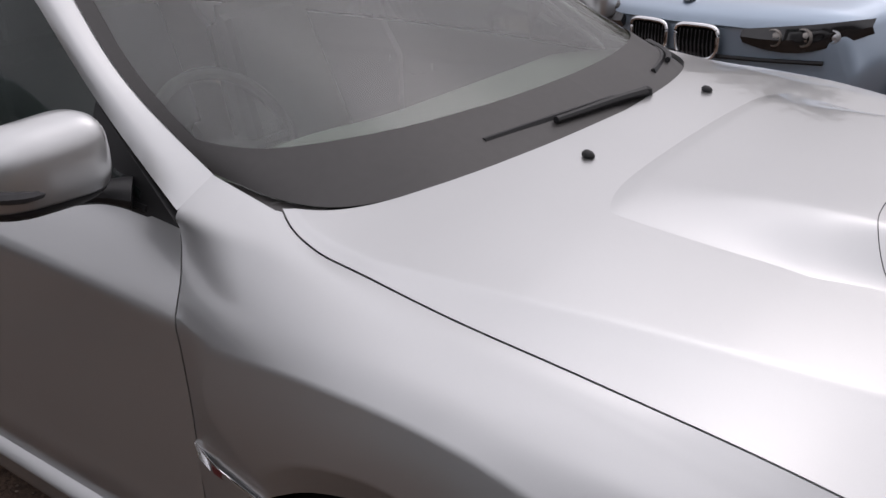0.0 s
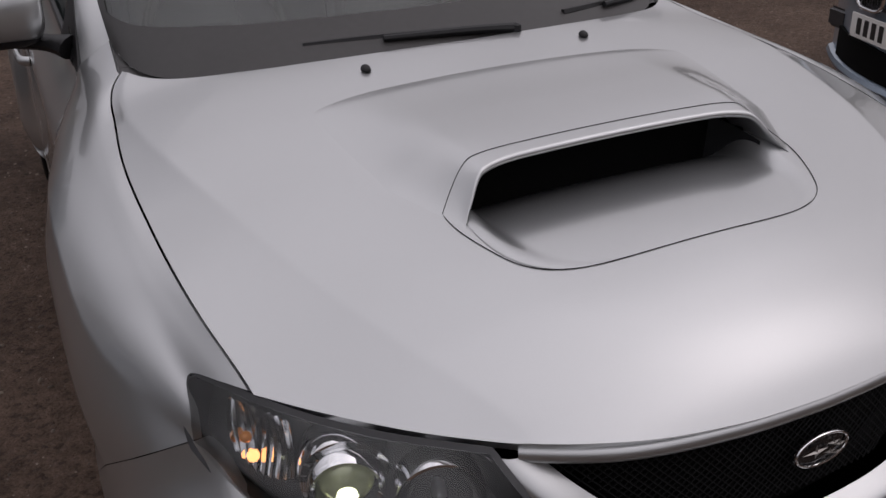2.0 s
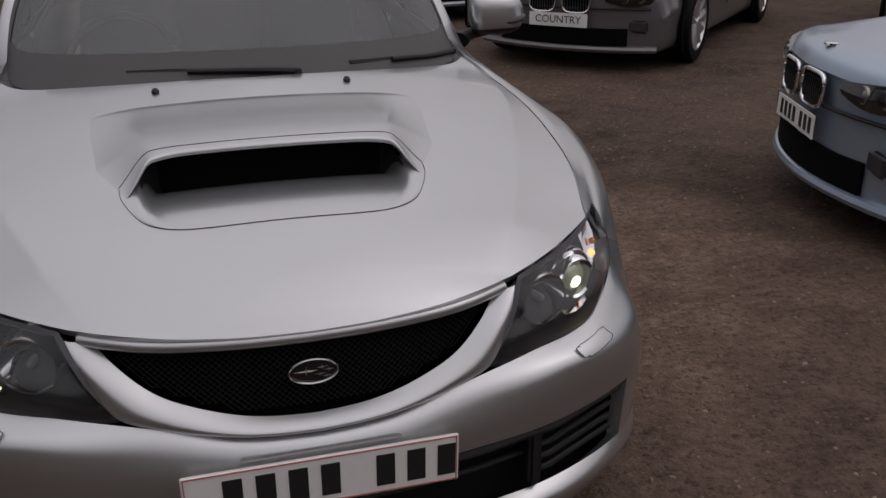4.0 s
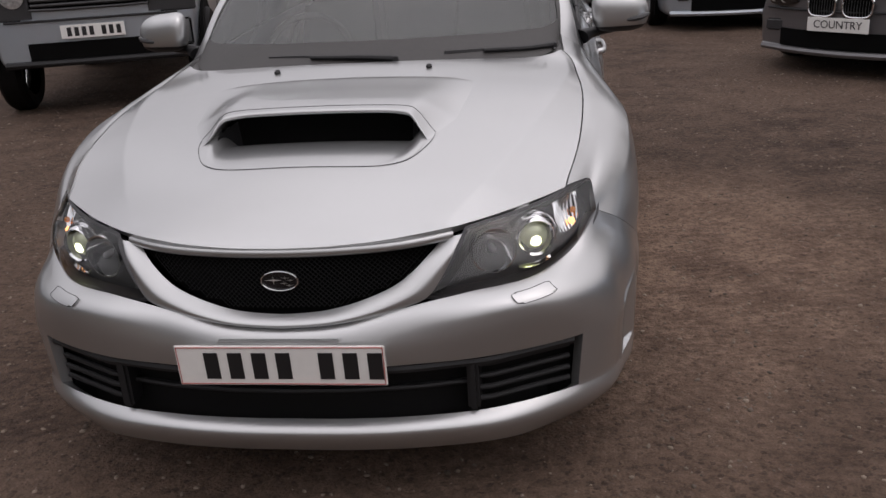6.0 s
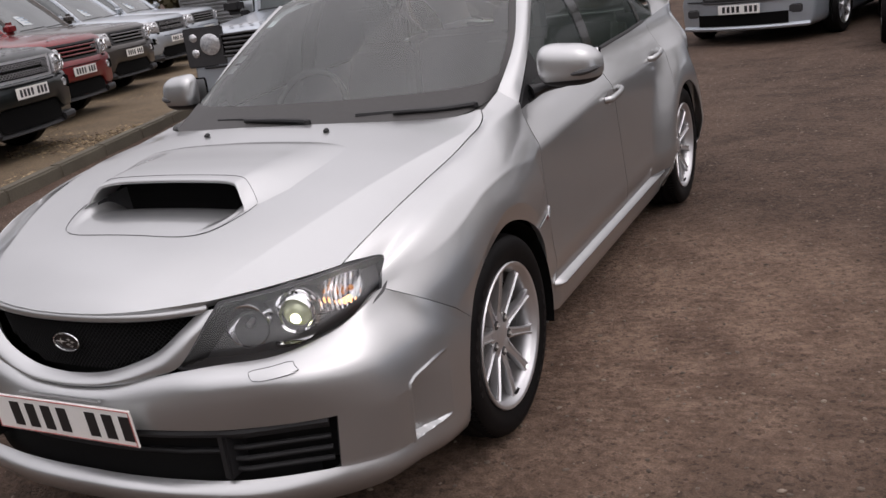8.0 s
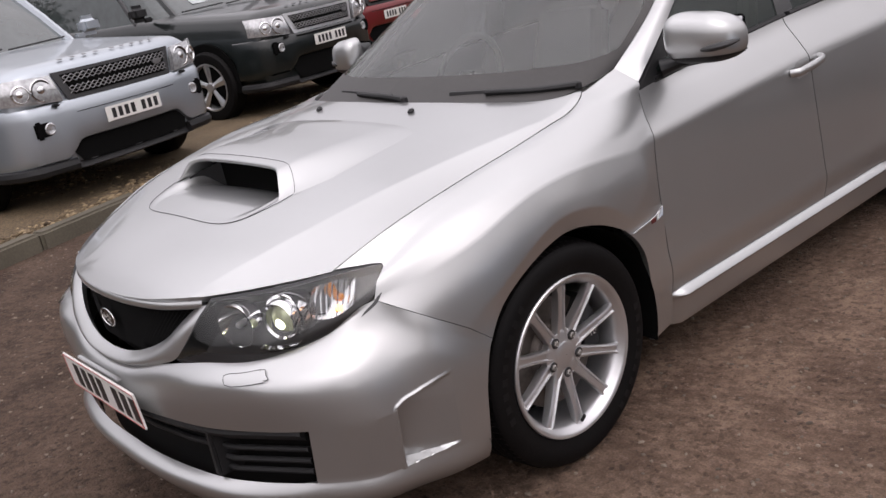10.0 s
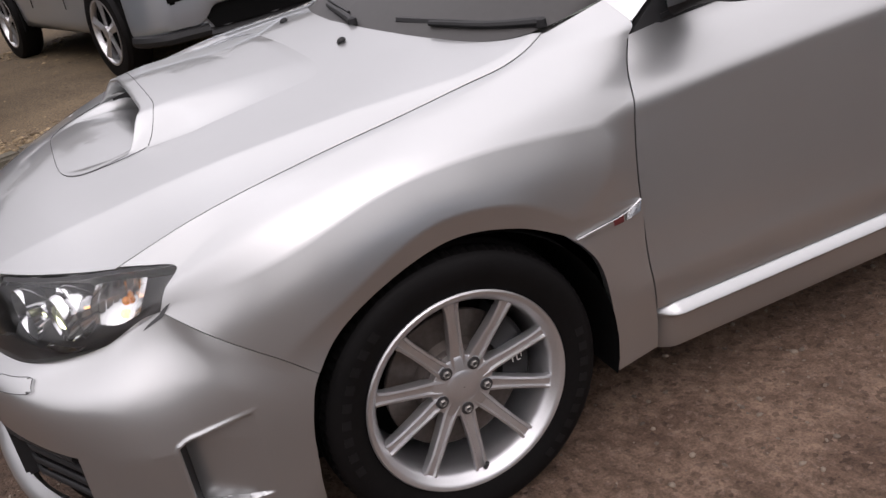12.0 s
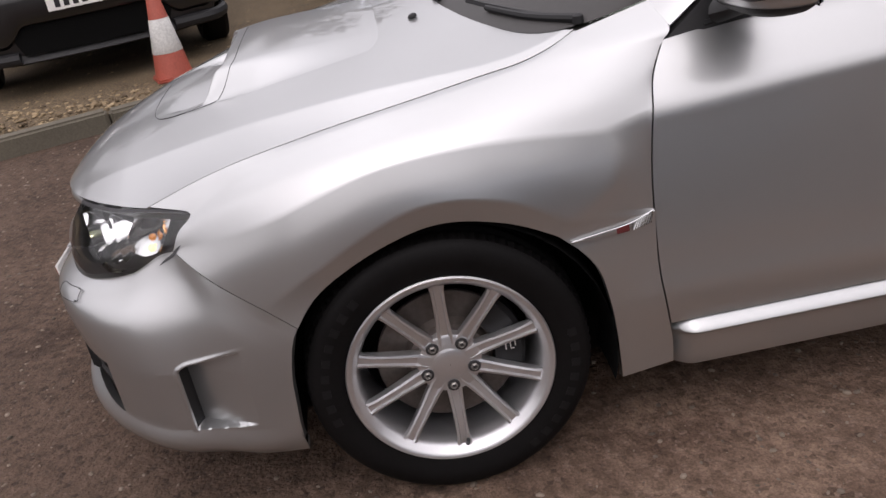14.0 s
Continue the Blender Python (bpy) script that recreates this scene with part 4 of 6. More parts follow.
def build_mirrors_wipers():
    for side in (1, -1):
        m = tagged(new("door_mirror"), "silver door mirror with a slim indicator on a black foot")
        m.parent = car
        bm = bmesh.new()
        bmesh.ops.create_uvsphere(bm, u_segments=32, v_segments=20, radius=1)
        for v in bm.verts:
            x, y, z = v.co
            sx = math.copysign(abs(x) ** .62, x)
            sz = math.copysign(abs(z) ** .68, z)
            sy = math.copysign(abs(y) ** .7, y)
            if y > 0:
                sy *= .45
            w = 1 - .16 * x
            v.co = (side * (.905 + .108 * sx), .722 + .078 * sy + .035 * (x - .2), 1.085 + .074 * sz * w - .012 * x)
        low = bm.copy()
        part("mirror_cap", bm, SILVER, m)
        for v in low.verts:
            v.co = Vector((side * .905, .722, 1.085)) + (v.co - Vector((side * .905, .722, 1.085))) * 1.012
        bmesh.ops.bisect_plane(low, geom=low.verts[:] + low.edges[:] + low.faces[:], plane_co=(0, 0, 1.036), plane_no=(0, 0, 1), clear_outer=True)
        part("mirror_base", low, BLACK, m)
        bm = block((.19, .012, .11), (side * .905, .770, 1.082), .02)
        part("mirror_glass", bm, CHROME, m)
        bm = tube(curve_through([(side * .90, .653, 1.058), (side * .95, .652, 1.060), (side * .99, .676, 1.066), (side * 1.012, .712, 1.072)], 14), [.004, .006, .008, .009, .010, .011, .011, .011, .011, .010, .009, .008, .006, .004], 8)
        part("mirror_indicator", bm, LAMP_DARK, m, "slim smoked indicator lens")
        bm = tube(curve_through([(side * .755, .68, 1.0), (side * .80, .71, 1.010), (side * .88, .73, 1.022)], 10), [.05, .045, .04, .036, .034, .033, .033, .033, .033, .03], 12, flat=.55)
        part("mirror_arm", bm, BLACK, m)
        tri = [(.760, .556, .958), (.772, .83, .984), (.716, .80, 1.138)]
        bm = bmesh.new()
        vs = [bm.verts.new((x * side, y, z)) for x, y, z in tri] + [bm.verts.new(((x - .03) * side, y, z)) for x, y, z in tri]
        bm.faces.new(vs[:3])
        for k in range(3):
            bm.faces.new((vs[k], vs[(k + 1) % 3], vs[3 + (k + 1) % 3], vs[3 + k]))
        part("mirror_foot", bm, BLACK, m, smooth=False)
    # wipers lie along the foot of the screen
    for pts in ([(.655, .415, 1.010), (.56, .328, 1.014), (.46, .270, 1.022), (.37, .236, 1.024), (.29, .212, 1.026)],
                [(.13, .166, 1.022), (.02, .178, 1.028), (-.08, .190, 1.030), (-.20, .208, 1.031), (-.33, .236, 1.028)]):
        w = tagged(new("windscreen_wiper"), "black wiper resting on the windscreen foot")
        w.parent = car
        path = curve_through(pts, 30)
        part("wiper_blade", tube([tuple(p + [0, .004, .001]) for p in path[6:]], .0065, 6, flat=1.5), BLACK, w)
        arm = path[:20] + np.array([0, -.012, .004])
        part("wiper_arm", tube([tuple(p) for p in arm], [.011 - .004 * k / 19 for k in range(20)], 8), BLACK, w)
        bm = lathe([(-.01, .013), (.006, .012), (.010, .007), (.011, .001)], 16)
        bmesh.ops.transform(bm, matrix=Matrix.Translation(arm[0]) @ Matrix.Rotation(radians(-90), 4, "Y"), verts=bm.verts)
        part("wiper_pivot", bm, BLACK, w)


def make_wheel(side, y, parent):
    """Ten-spoke alloy wheel with its tyre, disc and caliper."""
    X = .765 * side
    w = tagged(new("wheel"), "ten-spoke silver alloy wheel with a black tyre")
    w.parent = parent
    w.location = (X, y, HUB_Z)
    def put(name, bm, material, label=""):
        if side < 0:
            bmesh.ops.transform(bm, matrix=Matrix.Rotation(radians(180), 4, "Z"), verts=bm.verts)
        return part(name, bm, material, w, label, sharp=30)
    prof = [(-.105, .226), (-.118, .262), (-.1225, .288), (-.116, .308), (-.098, .3195), (-.05, .3255), (0, TYRE_R), (.05, .3255), (.098, .3195), (.114, .309), (.1215, .292), (.1225, .275), (.119, .258), (.113, .241), (.106, .229)]
    prof = curve_through([(a, b, 0) for a, b in prof], 48)[:, :2]
    bm = lathe([tuple(p) for p in prof], 180)
    for v in bm.verts:
        r = math.hypot(v.co.y, v.co.z)
        a = math.atan2(v.co.z, v.co.y)
        ax = abs(v.co.x)
        k = a / (2 * math.pi) * 90
        if r > .300:
            notch = ((k + .9 * ax / .12) % 1) < .28 and ax > .062
            groove = abs(ax - .028) < .006 or abs(ax - .064) < .006
            if notch or groove:
                f = (r - (.007 if r > .308 else .004)) / r
                v.co.y *= f
                v.co.z *= f
    put("tyre", bm, RUBBER, "black road tyre with tread blocks")
    lip = [(.106, .215), (.113, .219), (.118, .226), (.119, .232), (.115, .235), (.108, .233)]
    barrel = [(-.11, .230), (-.10, .216), (-.06, .202), (.06, .202), (.088, .204), (.104, .212)]
    put("rim", lathe(barrel + lip, 96), ALLOY)
    # spokes
    for k in range(10):
        a = 2 * math.pi * k / 10 + radians(90)
        bm = bmesh.new()
        secs = []
        for r, hw, x0, th in ((.045, .0195, .0795, .03), (.080, .0175, .0815, .032), (.120, .0150, .089, .030), (.165, .0145, .097, .028), (.194, .0155, .101, .026), (.2085, .0185, .102, .022)):
            sec = []
            for t, xx in ((-hw, x0 - .011), (-hw * .93, x0 - .001), (-hw * .60, x0 + .001), (-hw * .42, x0 - .005), (hw * .42, x0 - .005), (hw * .60, x0 + .001), (hw * .93, x0 - .001), (hw, x0 - .011), (hw * .7, x0 - th), (-hw * .7, x0 - th)):
                sec.append(bm.verts.new((xx, r * math.cos(a) - t * math.sin(a), r * math.sin(a) + t * math.cos(a))))
            secs.append(sec)
        for s0, s1 in zip(secs[:-1], secs[1:]):
            for q in range(10):
                bm.faces.new((s0[q], s0[(q + 1) % 10], s1[(q + 1) % 10], s1[q]))
        put("spoke", bm, ALLOY)
    put("hub", lathe([(.02, .070), (.068, .0745), (.0765, .0725), (.0795, .066), (.0800, .042), (.0815, .038), (.0835, .034), (.0845, .016), (.0848, .001)], 60), ALLOY)
    for k in range(5):
        a = 2 * math.pi * k / 5 + radians(-90)
        cy, cz = .0565 * math.cos(a), .0565 * math.sin(a)
        # flat dark disc imitates the shade in a sunken nut hole
        put("nut_hole_shade", lathe([(.0795, .0150), (.0824, .0145), (.0828, .0128), (.0826, .001)], 20, None, (0, cy, cz)), LAMP_DARK)
        put("wheel_nut", lathe([(.072, .0095), (.086, .0090), (.089, .0065), (.087, .005), (.08, .004)], 6, None, (0, cy, cz)), STEEL)
    put("brake_disc", lathe([(.02, .16), (.035, .162), (.037, .16), (.038, .10), (.055, .088), (.056, .05), (.056, .02)], 60), DISC)
    # black disc behind the spokes stands in for the shade inside the wheel
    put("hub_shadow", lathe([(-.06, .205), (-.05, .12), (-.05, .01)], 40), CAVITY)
    bm = bmesh.new()
    secs = []
    for t in np.linspace(radians(-18), radians(52), 12):
        secs.append([bm.verts.new((x, r * math.cos(t), r * math.sin(t))) for x, r in ((.0, .178), (.052, .178), (.062, .168), (.064, .14), (.060, .108), (.040, .104))])
    for s0, s1 in zip(secs[:-1], secs[1:]):
        for q in range(5):
            bm.faces.new((s0[q], s0[q + 1], s1[q + 1], s1[q]))
    bm.faces.new(secs[0])
    bm.faces.new(secs[-1][::-1])
    put("brake_caliper", bm, BLACK, "black brake caliper with white mark")
    bm = bmesh.new()
    for q in range(3):
        block((.0015, .0025, .024), (.0655, .132 + .011 * q, .010 + .003 * q), .0005, 1, None, bm)
        block((.0015, .009, .0025), (.0655, .136 + .011 * q, (.022, -.001, .024)[q]), .0005, 1, None, bm)
    put("caliper_mark", bm, PLATE_WHITE)
    bm = tube([(.098, .006, -.2135), (.108, .008, -.199), (.112, .009, -.190)], .0048, 8)
    put("valve", bm, BLACK)
    # sidewall lettering as plain raised bars
    for start, count in ((40, 9), (215, 9)):
        for q in range(count):
            rot = Matrix.Rotation(radians(start + q * 8), 4, "X")
            put("sidewall_bar", block((.0016, .020, .019), (0, 0, 0), 0, 1, rot @ Matrix.Translation((.1222, 0, .279))), LETTER_RUBBER)
    return w


def build_interior():
    bm = bmesh.new()
    rows = []
    for x in np.linspace(-.66, .66, 21):
        b = .16 * (x / .66) ** 2
        rows.append([(x, .27 + b, 1.0), (x, .45 + b * .8, .985), (x, .70, .965 + .02 * math.exp(-((x + .36) / .2) ** 2)), (x, .80, .92), (x, .80, .60)])
    add_grid(bm, np.array(rows))
    part("dashboard", bm, DASH, car)
    for s in (-1, 1):
        seat = tagged(new("front_seat"), "dark cloth sports seat with headrest")
        seat.parent = car
        part("seat_cushion", block((.50, .50, .16), (s * .36, 1.20, .50), .06, 3), SEAT, seat)
        rot = Matrix.Rotation(radians(-18), 4, "X")
        bm = block((.50, .13, .62), (0, 0, 0), .055, 3)
        for v in bm.verts:
            v.co.x *= 1 - .28 * max(0, v.co.z / .31)
        bmesh.ops.transform(bm, matrix=Matrix.Translation((s * .36, 1.52, .84)) @ rot, verts=bm.verts)
        part("backrest", bm, SEAT, seat)
        bm = block((.26, .10, .19), (s * .36, 1.64, 1.20), .045, 3)
        part("headrest", bm, SEAT, seat)
    bm = block((1.25, .16, .60), (0, 2.42, .82), .06, 3, Matrix.Rotation(radians(-18), 4, "X"))
    part("rear_seat", bm, SEAT, car)
    bm = bmesh.new()
    n = 40
    c = Matrix.Translation((-.37, .90, .93)) @ Matrix.Rotation(radians(66), 4, "X")
    tube([c @ Vector((.185 * math.cos(2 * math.pi * k / n), .185 * math.sin(2 * math.pi * k / n), 0)) for k in range(n + 1)], .014, 8, bm)
    block((.12, .10, .05), (0, -.02, -.01), .02, 2, c, bm)
    tube([c @ Vector((-.18, 0, 0)), c @ Vector((.18, 0, 0))], .012, 6, bm)
    part("steering_wheel", bm, TRIM, car)
    part("inner_mirror", block((.23, .03, .06), (0, .90, 1.325), .012), TRIM, car)
    # black floor pan, walls and blocks, added unseen to keep cabin and gaps dark
    for name, size, at in (("floor_pan", (1.40, 4.0, .10), (0, 1.25, .26)), ("bulkhead", (1.30, .04, .60), (0, .48, .66)), ("engine_block", (1.30, .60, .30), (0, -.35, .45)), ("radiator_panel", (1.20, .02, .30), (0, -.70, .53))):
        part(name, block(size, at, .01, 1), CAVITY, car, smooth=False)


build_bonnet()
build_fenders()
build_bumper()
build_grille()
build_front_plate()
build_headlamps()
build_flanks()
build_cabin()
build_mirrors_wipers()
build_interior()


for s in (1, -1):
    for y in (-.008, BASE):
        make_wheel(s, y, car)
car.location.z = -.02


# ---- the yard ----


def packed_earth():
    """Trodden gravel: broad damp and pale patches, stones of several sizes, grit."""
    m = bpy.data.materials.new("packed_gravel")
    m.use_nodes = True
    n, l = m.node_tree.nodes, m.node_tree.links
    p = n["Principled BSDF"]
    p.inputs["Roughness"].default_value = 0.92
    p.inputs["Specular IOR Level"].default_value = 0.25
    tc = n.new("ShaderNodeTexCoord")
    def noise_at(scale, detail=5.0, rough=0.6):
        t = n.new("ShaderNodeTexNoise")
        t.inputs["Scale"].default_value, t.inputs["Detail"].default_value, t.inputs["Roughness"].default_value = scale, detail, rough
        l.new(tc.outputs["Object"], t.inputs["Vector"])
        return t.outputs[0]
    def ramp_of(v, a, b, lo=0.0, hi=1.0):
        r = n.new("ShaderNodeMapRange")
        for k, x in zip(("From Min", "From Max", "To Min", "To Max"), (a, b, lo, hi)):
            r.inputs[k].default_value = x
        l.new(v, r.inputs["Value"])
        return r.outputs[0]
    def blend(f, a, b, mode="MIX"):
        x = n.new("ShaderNodeMix")
        x.data_type, x.blend_type = "RGBA", mode
        for s, v in (("Factor", f), ("A", a), ("B", b)):
            if isinstance(v, (tuple, float)):
                x.inputs[s].default_value = v
            else:
                l.new(v, x.inputs[s])
        return x.outputs["Result"]
    base = blend(ramp_of(noise_at(0.55, 6.0, 0.65), 0.36, 0.64), (0.062, 0.043, 0.032, 1), (0.160, 0.120, 0.090, 1))
    base = blend(ramp_of(noise_at(3.2, 6.0, 0.7), 0.40, 0.68, 0, 0.75), base, (0.205, 0.158, 0.120, 1))
    stones = n.new("ShaderNodeTexVoronoi")
    stones.inputs["Scale"].default_value = 70
    l.new(tc.outputs["Object"], stones.inputs["Vector"])
    tone = n.new("ShaderNodeSeparateColor")
    l.new(stones.outputs["Color"], tone.inputs[0])
    base = blend(ramp_of(tone.outputs[0], 0.86, 0.97, 0, 0.5), base, (0.17, 0.135, 0.11, 1))
    base = blend(ramp_of(tone.outputs[1], 0.80, 0.97, 0, 0.5), base, (0.028, 0.020, 0.015, 1))
    grit = noise_at(150, 4.0, 0.75)
    clods = noise_at(26, 5.0, 0.7)
    base = blend(1.0, base, blend(ramp_of(clods, 0.36, 0.64), (0.70, 0.69, 0.68, 1), (1.30, 1.30, 1.30, 1)), "MULTIPLY")
    base = blend(1.0, base, blend(ramp_of(grit, 0.3, 0.7), (0.64, 0.64, 0.64, 1), (1.36, 1.36, 1.36, 1)), "MULTIPLY")
    # paler round a point beside the car, darker further out, with a ragged edge
    far = n.new("ShaderNodeVectorMath")
    far.operation = "DISTANCE"
    far.inputs[1].default_value = (1.15, 0.75, 0)
    l.new(tc.outputs["Object"], far.inputs[0])
    edge = n.new("ShaderNodeMath")
    edge.operation = "ADD"
    l.new(far.outputs["Value"], edge.inputs[0])
    l.new(ramp_of(noise_at(0.9, 5.0, 0.65), 0.25, 0.75, -0.7, 0.7), edge.inputs[1])
    base = blend(1.0, base, blend(ramp_of(edge.outputs[0], 0.2, 1.7), (1.30, 1.155, 1.10, 1), (0.64, 0.567, 0.548, 1)), "MULTIPLY")
    l.new(base, p.inputs["Base Color"])
    h = n.new("ShaderNodeMath")
    h.operation = "ADD"
    l.new(ramp_of(stones.outputs["Distance"], 0.0, 0.6, 1.0, 0.0), h.inputs[0])
    l.new(grit, h.inputs[1])
    b = n.new("ShaderNodeBump")
    b.inputs["Strength"].default_value, b.inputs["Distance"].default_value = 0.8, 0.006
    h2 = n.new("ShaderNodeMath")
    h2.operation = "ADD"
    l.new(h.outputs[0], h2.inputs[0])
    l.new(ramp_of(clods, 0.3, 0.7, 0, 1.6), h2.inputs[1])
    l.new(h2.outputs[0], b.inputs["Height"])
    l.new(b.outputs[0], p.inputs["Normal"])
    return m


GROUND = packed_earth()
BED = mat("bed_gravel", (0.07, 0.047, 0.026), 0.9, 0, 0.6, 3.0, 70, 0.01, second=(0.21, 0.15, 0.085), fine_amt=0.75)


def stones_of(name, dark, light):
    """Every stone of a heap has a tone of its own."""
    m = mat(name, dark, 0.9, 0, 0.3, 20, 90)
    n, l = m.node_tree.nodes, m.node_tree.links
    geo, c = n.new("ShaderNodeNewGeometry"), n.new("ShaderNodeMix")
    c.data_type = "RGBA"
    c.inputs["A"].default_value, c.inputs["B"].default_value = (*dark, 1), (*light, 1)
    l.new(geo.outputs["Random Per Island"], c.inputs["Factor"])
    l.new(c.outputs["Result"], n["Principled BSDF"].inputs["Base Color"])
    return m


BED_STONE = stones_of("bed_stone", (0.06, 0.040, 0.022), (0.36, 0.27, 0.16))
CONCRETE = mat("kerb_concrete", (0.105, 0.092, 0.068), 0.85, 0, 0.3, 2.5, 80, 0.002)
STONE = stones_of("loose_stone", (0.06, 0.045, 0.034), (0.25, 0.20, 0.155))
BARK = mat("bark", (0.10, 0.078, 0.058), 0.95, 0, 0.4, 3, 30, 0.02)
LEAF = mat("dry_foliage", (0.10, 0.085, 0.045), 0.85, 0, 0.5, 0.5, 3)
LEAF_GREEN = mat("hedge_foliage", (0.05, 0.062, 0.028), 0.85, 0, 0.5, 0.5, 3)
CONE_RED = mat("cone_orange", (0.30, 0.060, 0.036), 0.6, 0, 0.25, 6, 60)
CONE_WHITE = mat("cone_sleeve", (0.55, 0.55, 0.53), 0.6, 0, 0.3, 8, 60)
SHED = mat("shed_metal", (0.20, 0.21, 0.22), 0.5, 0.4, 0.2, 2, 30)
GRASS = mat("grass", (0.09, 0.11, 0.035), 0.9, 0, 0.4, 3, 60)

bm = bmesh.new()
bmesh.ops.create_grid(bm, x_segments=8, y_segments=8, size=400)
tagged(part("ground", bm, GROUND, None, smooth=False), "brown packed gravel yard, damp in places", "ground", kind="structure")


def kerb_x(y):
    return -2.95 - 0.363 * (y + 2.4)


# raised gravel bed behind a concrete kerb
ALONG = Vector((-0.363, 1, 0)).normalized()
ACROSS = Vector((-ALONG.y, ALONG.x, 0))
ORIGIN = Vector((kerb_x(0), 0, 0))
bm = bmesh.new()
rng = random.Random(4)
nu, nv = 90, 40
vs = []
for i in range(nu + 1):
    row = []
    for j in range(nv + 1):
        p = ORIGIN + ALONG * (-14 + 42 * i / nu) + ACROSS * (0.10 + 26 * (j / nv) ** 2)
        row.append(bm.verts.new((p.x, p.y, 0.085 + 0.03 * min(1, j / 6) + 0.035 * noise.noise((p.x * .7, p.y * .7, 0)))))
    vs.append(row)
for i in range(nu):
    for j in range(nv):
        bm.faces.new((vs[i][j], vs[i + 1][j], vs[i + 1][j + 1], vs[i][j + 1]))
tagged(part("gravel_bed", bm, BED, None), "tan gravel parking bed behind the kerb", "gravel", kind="structure")
kerb = tagged(new("kerb"), "worn concrete kerb edging the gravel bed", "kerb", kind="structure")
for k in range(-14, 26):
    c = ORIGIN + ALONG * (k * 0.915 + 0.45) + ACROSS * 0.065
    rot = Matrix.Rotation(math.atan2(ALONG.y, ALONG.x) + rng.uniform(-.006, .006), 4, "Z")
    bm = block((0.905, 0.13, 0.24), (0, 0, 0), 0.018, 3)
    bmesh.ops.transform(bm, matrix=Matrix.Translation((c.x, c.y, 0.005 + rng.uniform(-.006, .006))) @ rot, verts=bm.verts)
    part("kerb_stone", bm, CONCRETE, kerb)


def pebbles(name, count, place, r0, r1, material, label, seed):
    r = random.Random(seed)
    base = bmesh.new()
    bmesh.ops.create_icosphere(base, subdivisions=1, radius=1)
    V = np.array([v.co for v in base.verts])
    F = [[v.index for v in f.verts] for f in base.faces]
    base.free()
    verts, faces = [], []
    for k in range(count):
        x, y, z = place(r)
        s = r0 + (r1 - r0) * r.random() ** 3
        a = r.random() * 6.28
        q = V * [s * r.uniform(.7, 1.4), s * r.uniform(.6, 1.0), s * r.uniform(.35, .6)]
        q = q * (1 + .15 * np.sin(V[:, [1, 2, 0]] * 3 + k))
        q = np.stack([q[:, 0] * math.cos(a) - q[:, 1] * math.sin(a) + x, q[:, 0] * math.sin(a) + q[:, 1] * math.cos(a) + y, q[:, 2] + z + s * .15], 1)
        n0 = len(verts)
        verts.extend(map(tuple, q))
        faces.extend([n0 + i for i in f] for f in F)
    me = bpy.data.meshes.new(name)
    me.from_pydata(verts, [], faces)
    me.shade_smooth()
    me.materials.append(material)
    return tagged(new(name, me), label, "gravel", kind="stuff")


def yard_spot(r):
    while True:
        x, y = r.uniform(-4.5, 6.5), r.uniform(-3.5, 8)
        if x > kerb_x(y) + .05:
            return x, y, 0


def bed_spot(r):
    p = ORIGIN + ALONG * r.uniform(-5, 9) + ACROSS * (0.16 + 4.5 * r.random() ** 1.4)
    return p.x, p.y, 0.10


pebbles("yard_stones", 30000, yard_spot, 0.0025, 0.011, STONE, "small loose stones scattered over the yard", 1)
pebbles("bed_stones", 22000, bed_spot, 0.009, 0.030, BED_STONE, "loose tan gravel stones by the kerb", 2)


# ---- parked vehicles ----
def paint(name, color, metal=0.5):
    return mat(name, color, 0.35, metal, 0.04, 3, 500, 0, 0.7)


P_SILVERBLUE = paint("silver_blue_paint", (0.42, 0.46, 0.50), 0.7)
P_GREEN = paint("dark_green_paint", (0.005, 0.0085, 0.0085), 0.2)
P_RED = paint("deep_red_paint", (0.17, 0.008, 0.010), 0.3)
P_BROWN = paint("brown_grey_paint", (0.060, 0.052, 0.046), 0.5)
P_BLACK = paint("black_paint", (0.004, 0.0035, 0.0045), 0.0)
P_BLUE = paint("ice_blue_paint", (0.30, 0.37, 0.45), 0.6)
P_GREY = paint("mid_grey_paint", (0.16, 0.155, 0.16), 0.6)
P_WHITE = paint("white_paint", (0.7, 0.7, 0.7), 0.0)
DARK_GLASS = mat("dark_window", (0.05, 0.062, 0.062), 0.05, 0, 0.3, 1.5, 8, coat=0.8)
LAMP_GLASS = mat("lamp_cluster", (0.55, 0.56, 0.57), 0.12, 0.6, 0.5, 14, 50, 0, 0.9)
MESH_GREY = mat("grille_grey", (0.20, 0.20, 0.205), 0.4, 0.6, 0.1)
PAPER = mat("paper_sheet", (0.50, 0.54, 0.55), 0.7)
INK = mat("ink_bars", (0.22, 0.30, 0.38), 0.7)


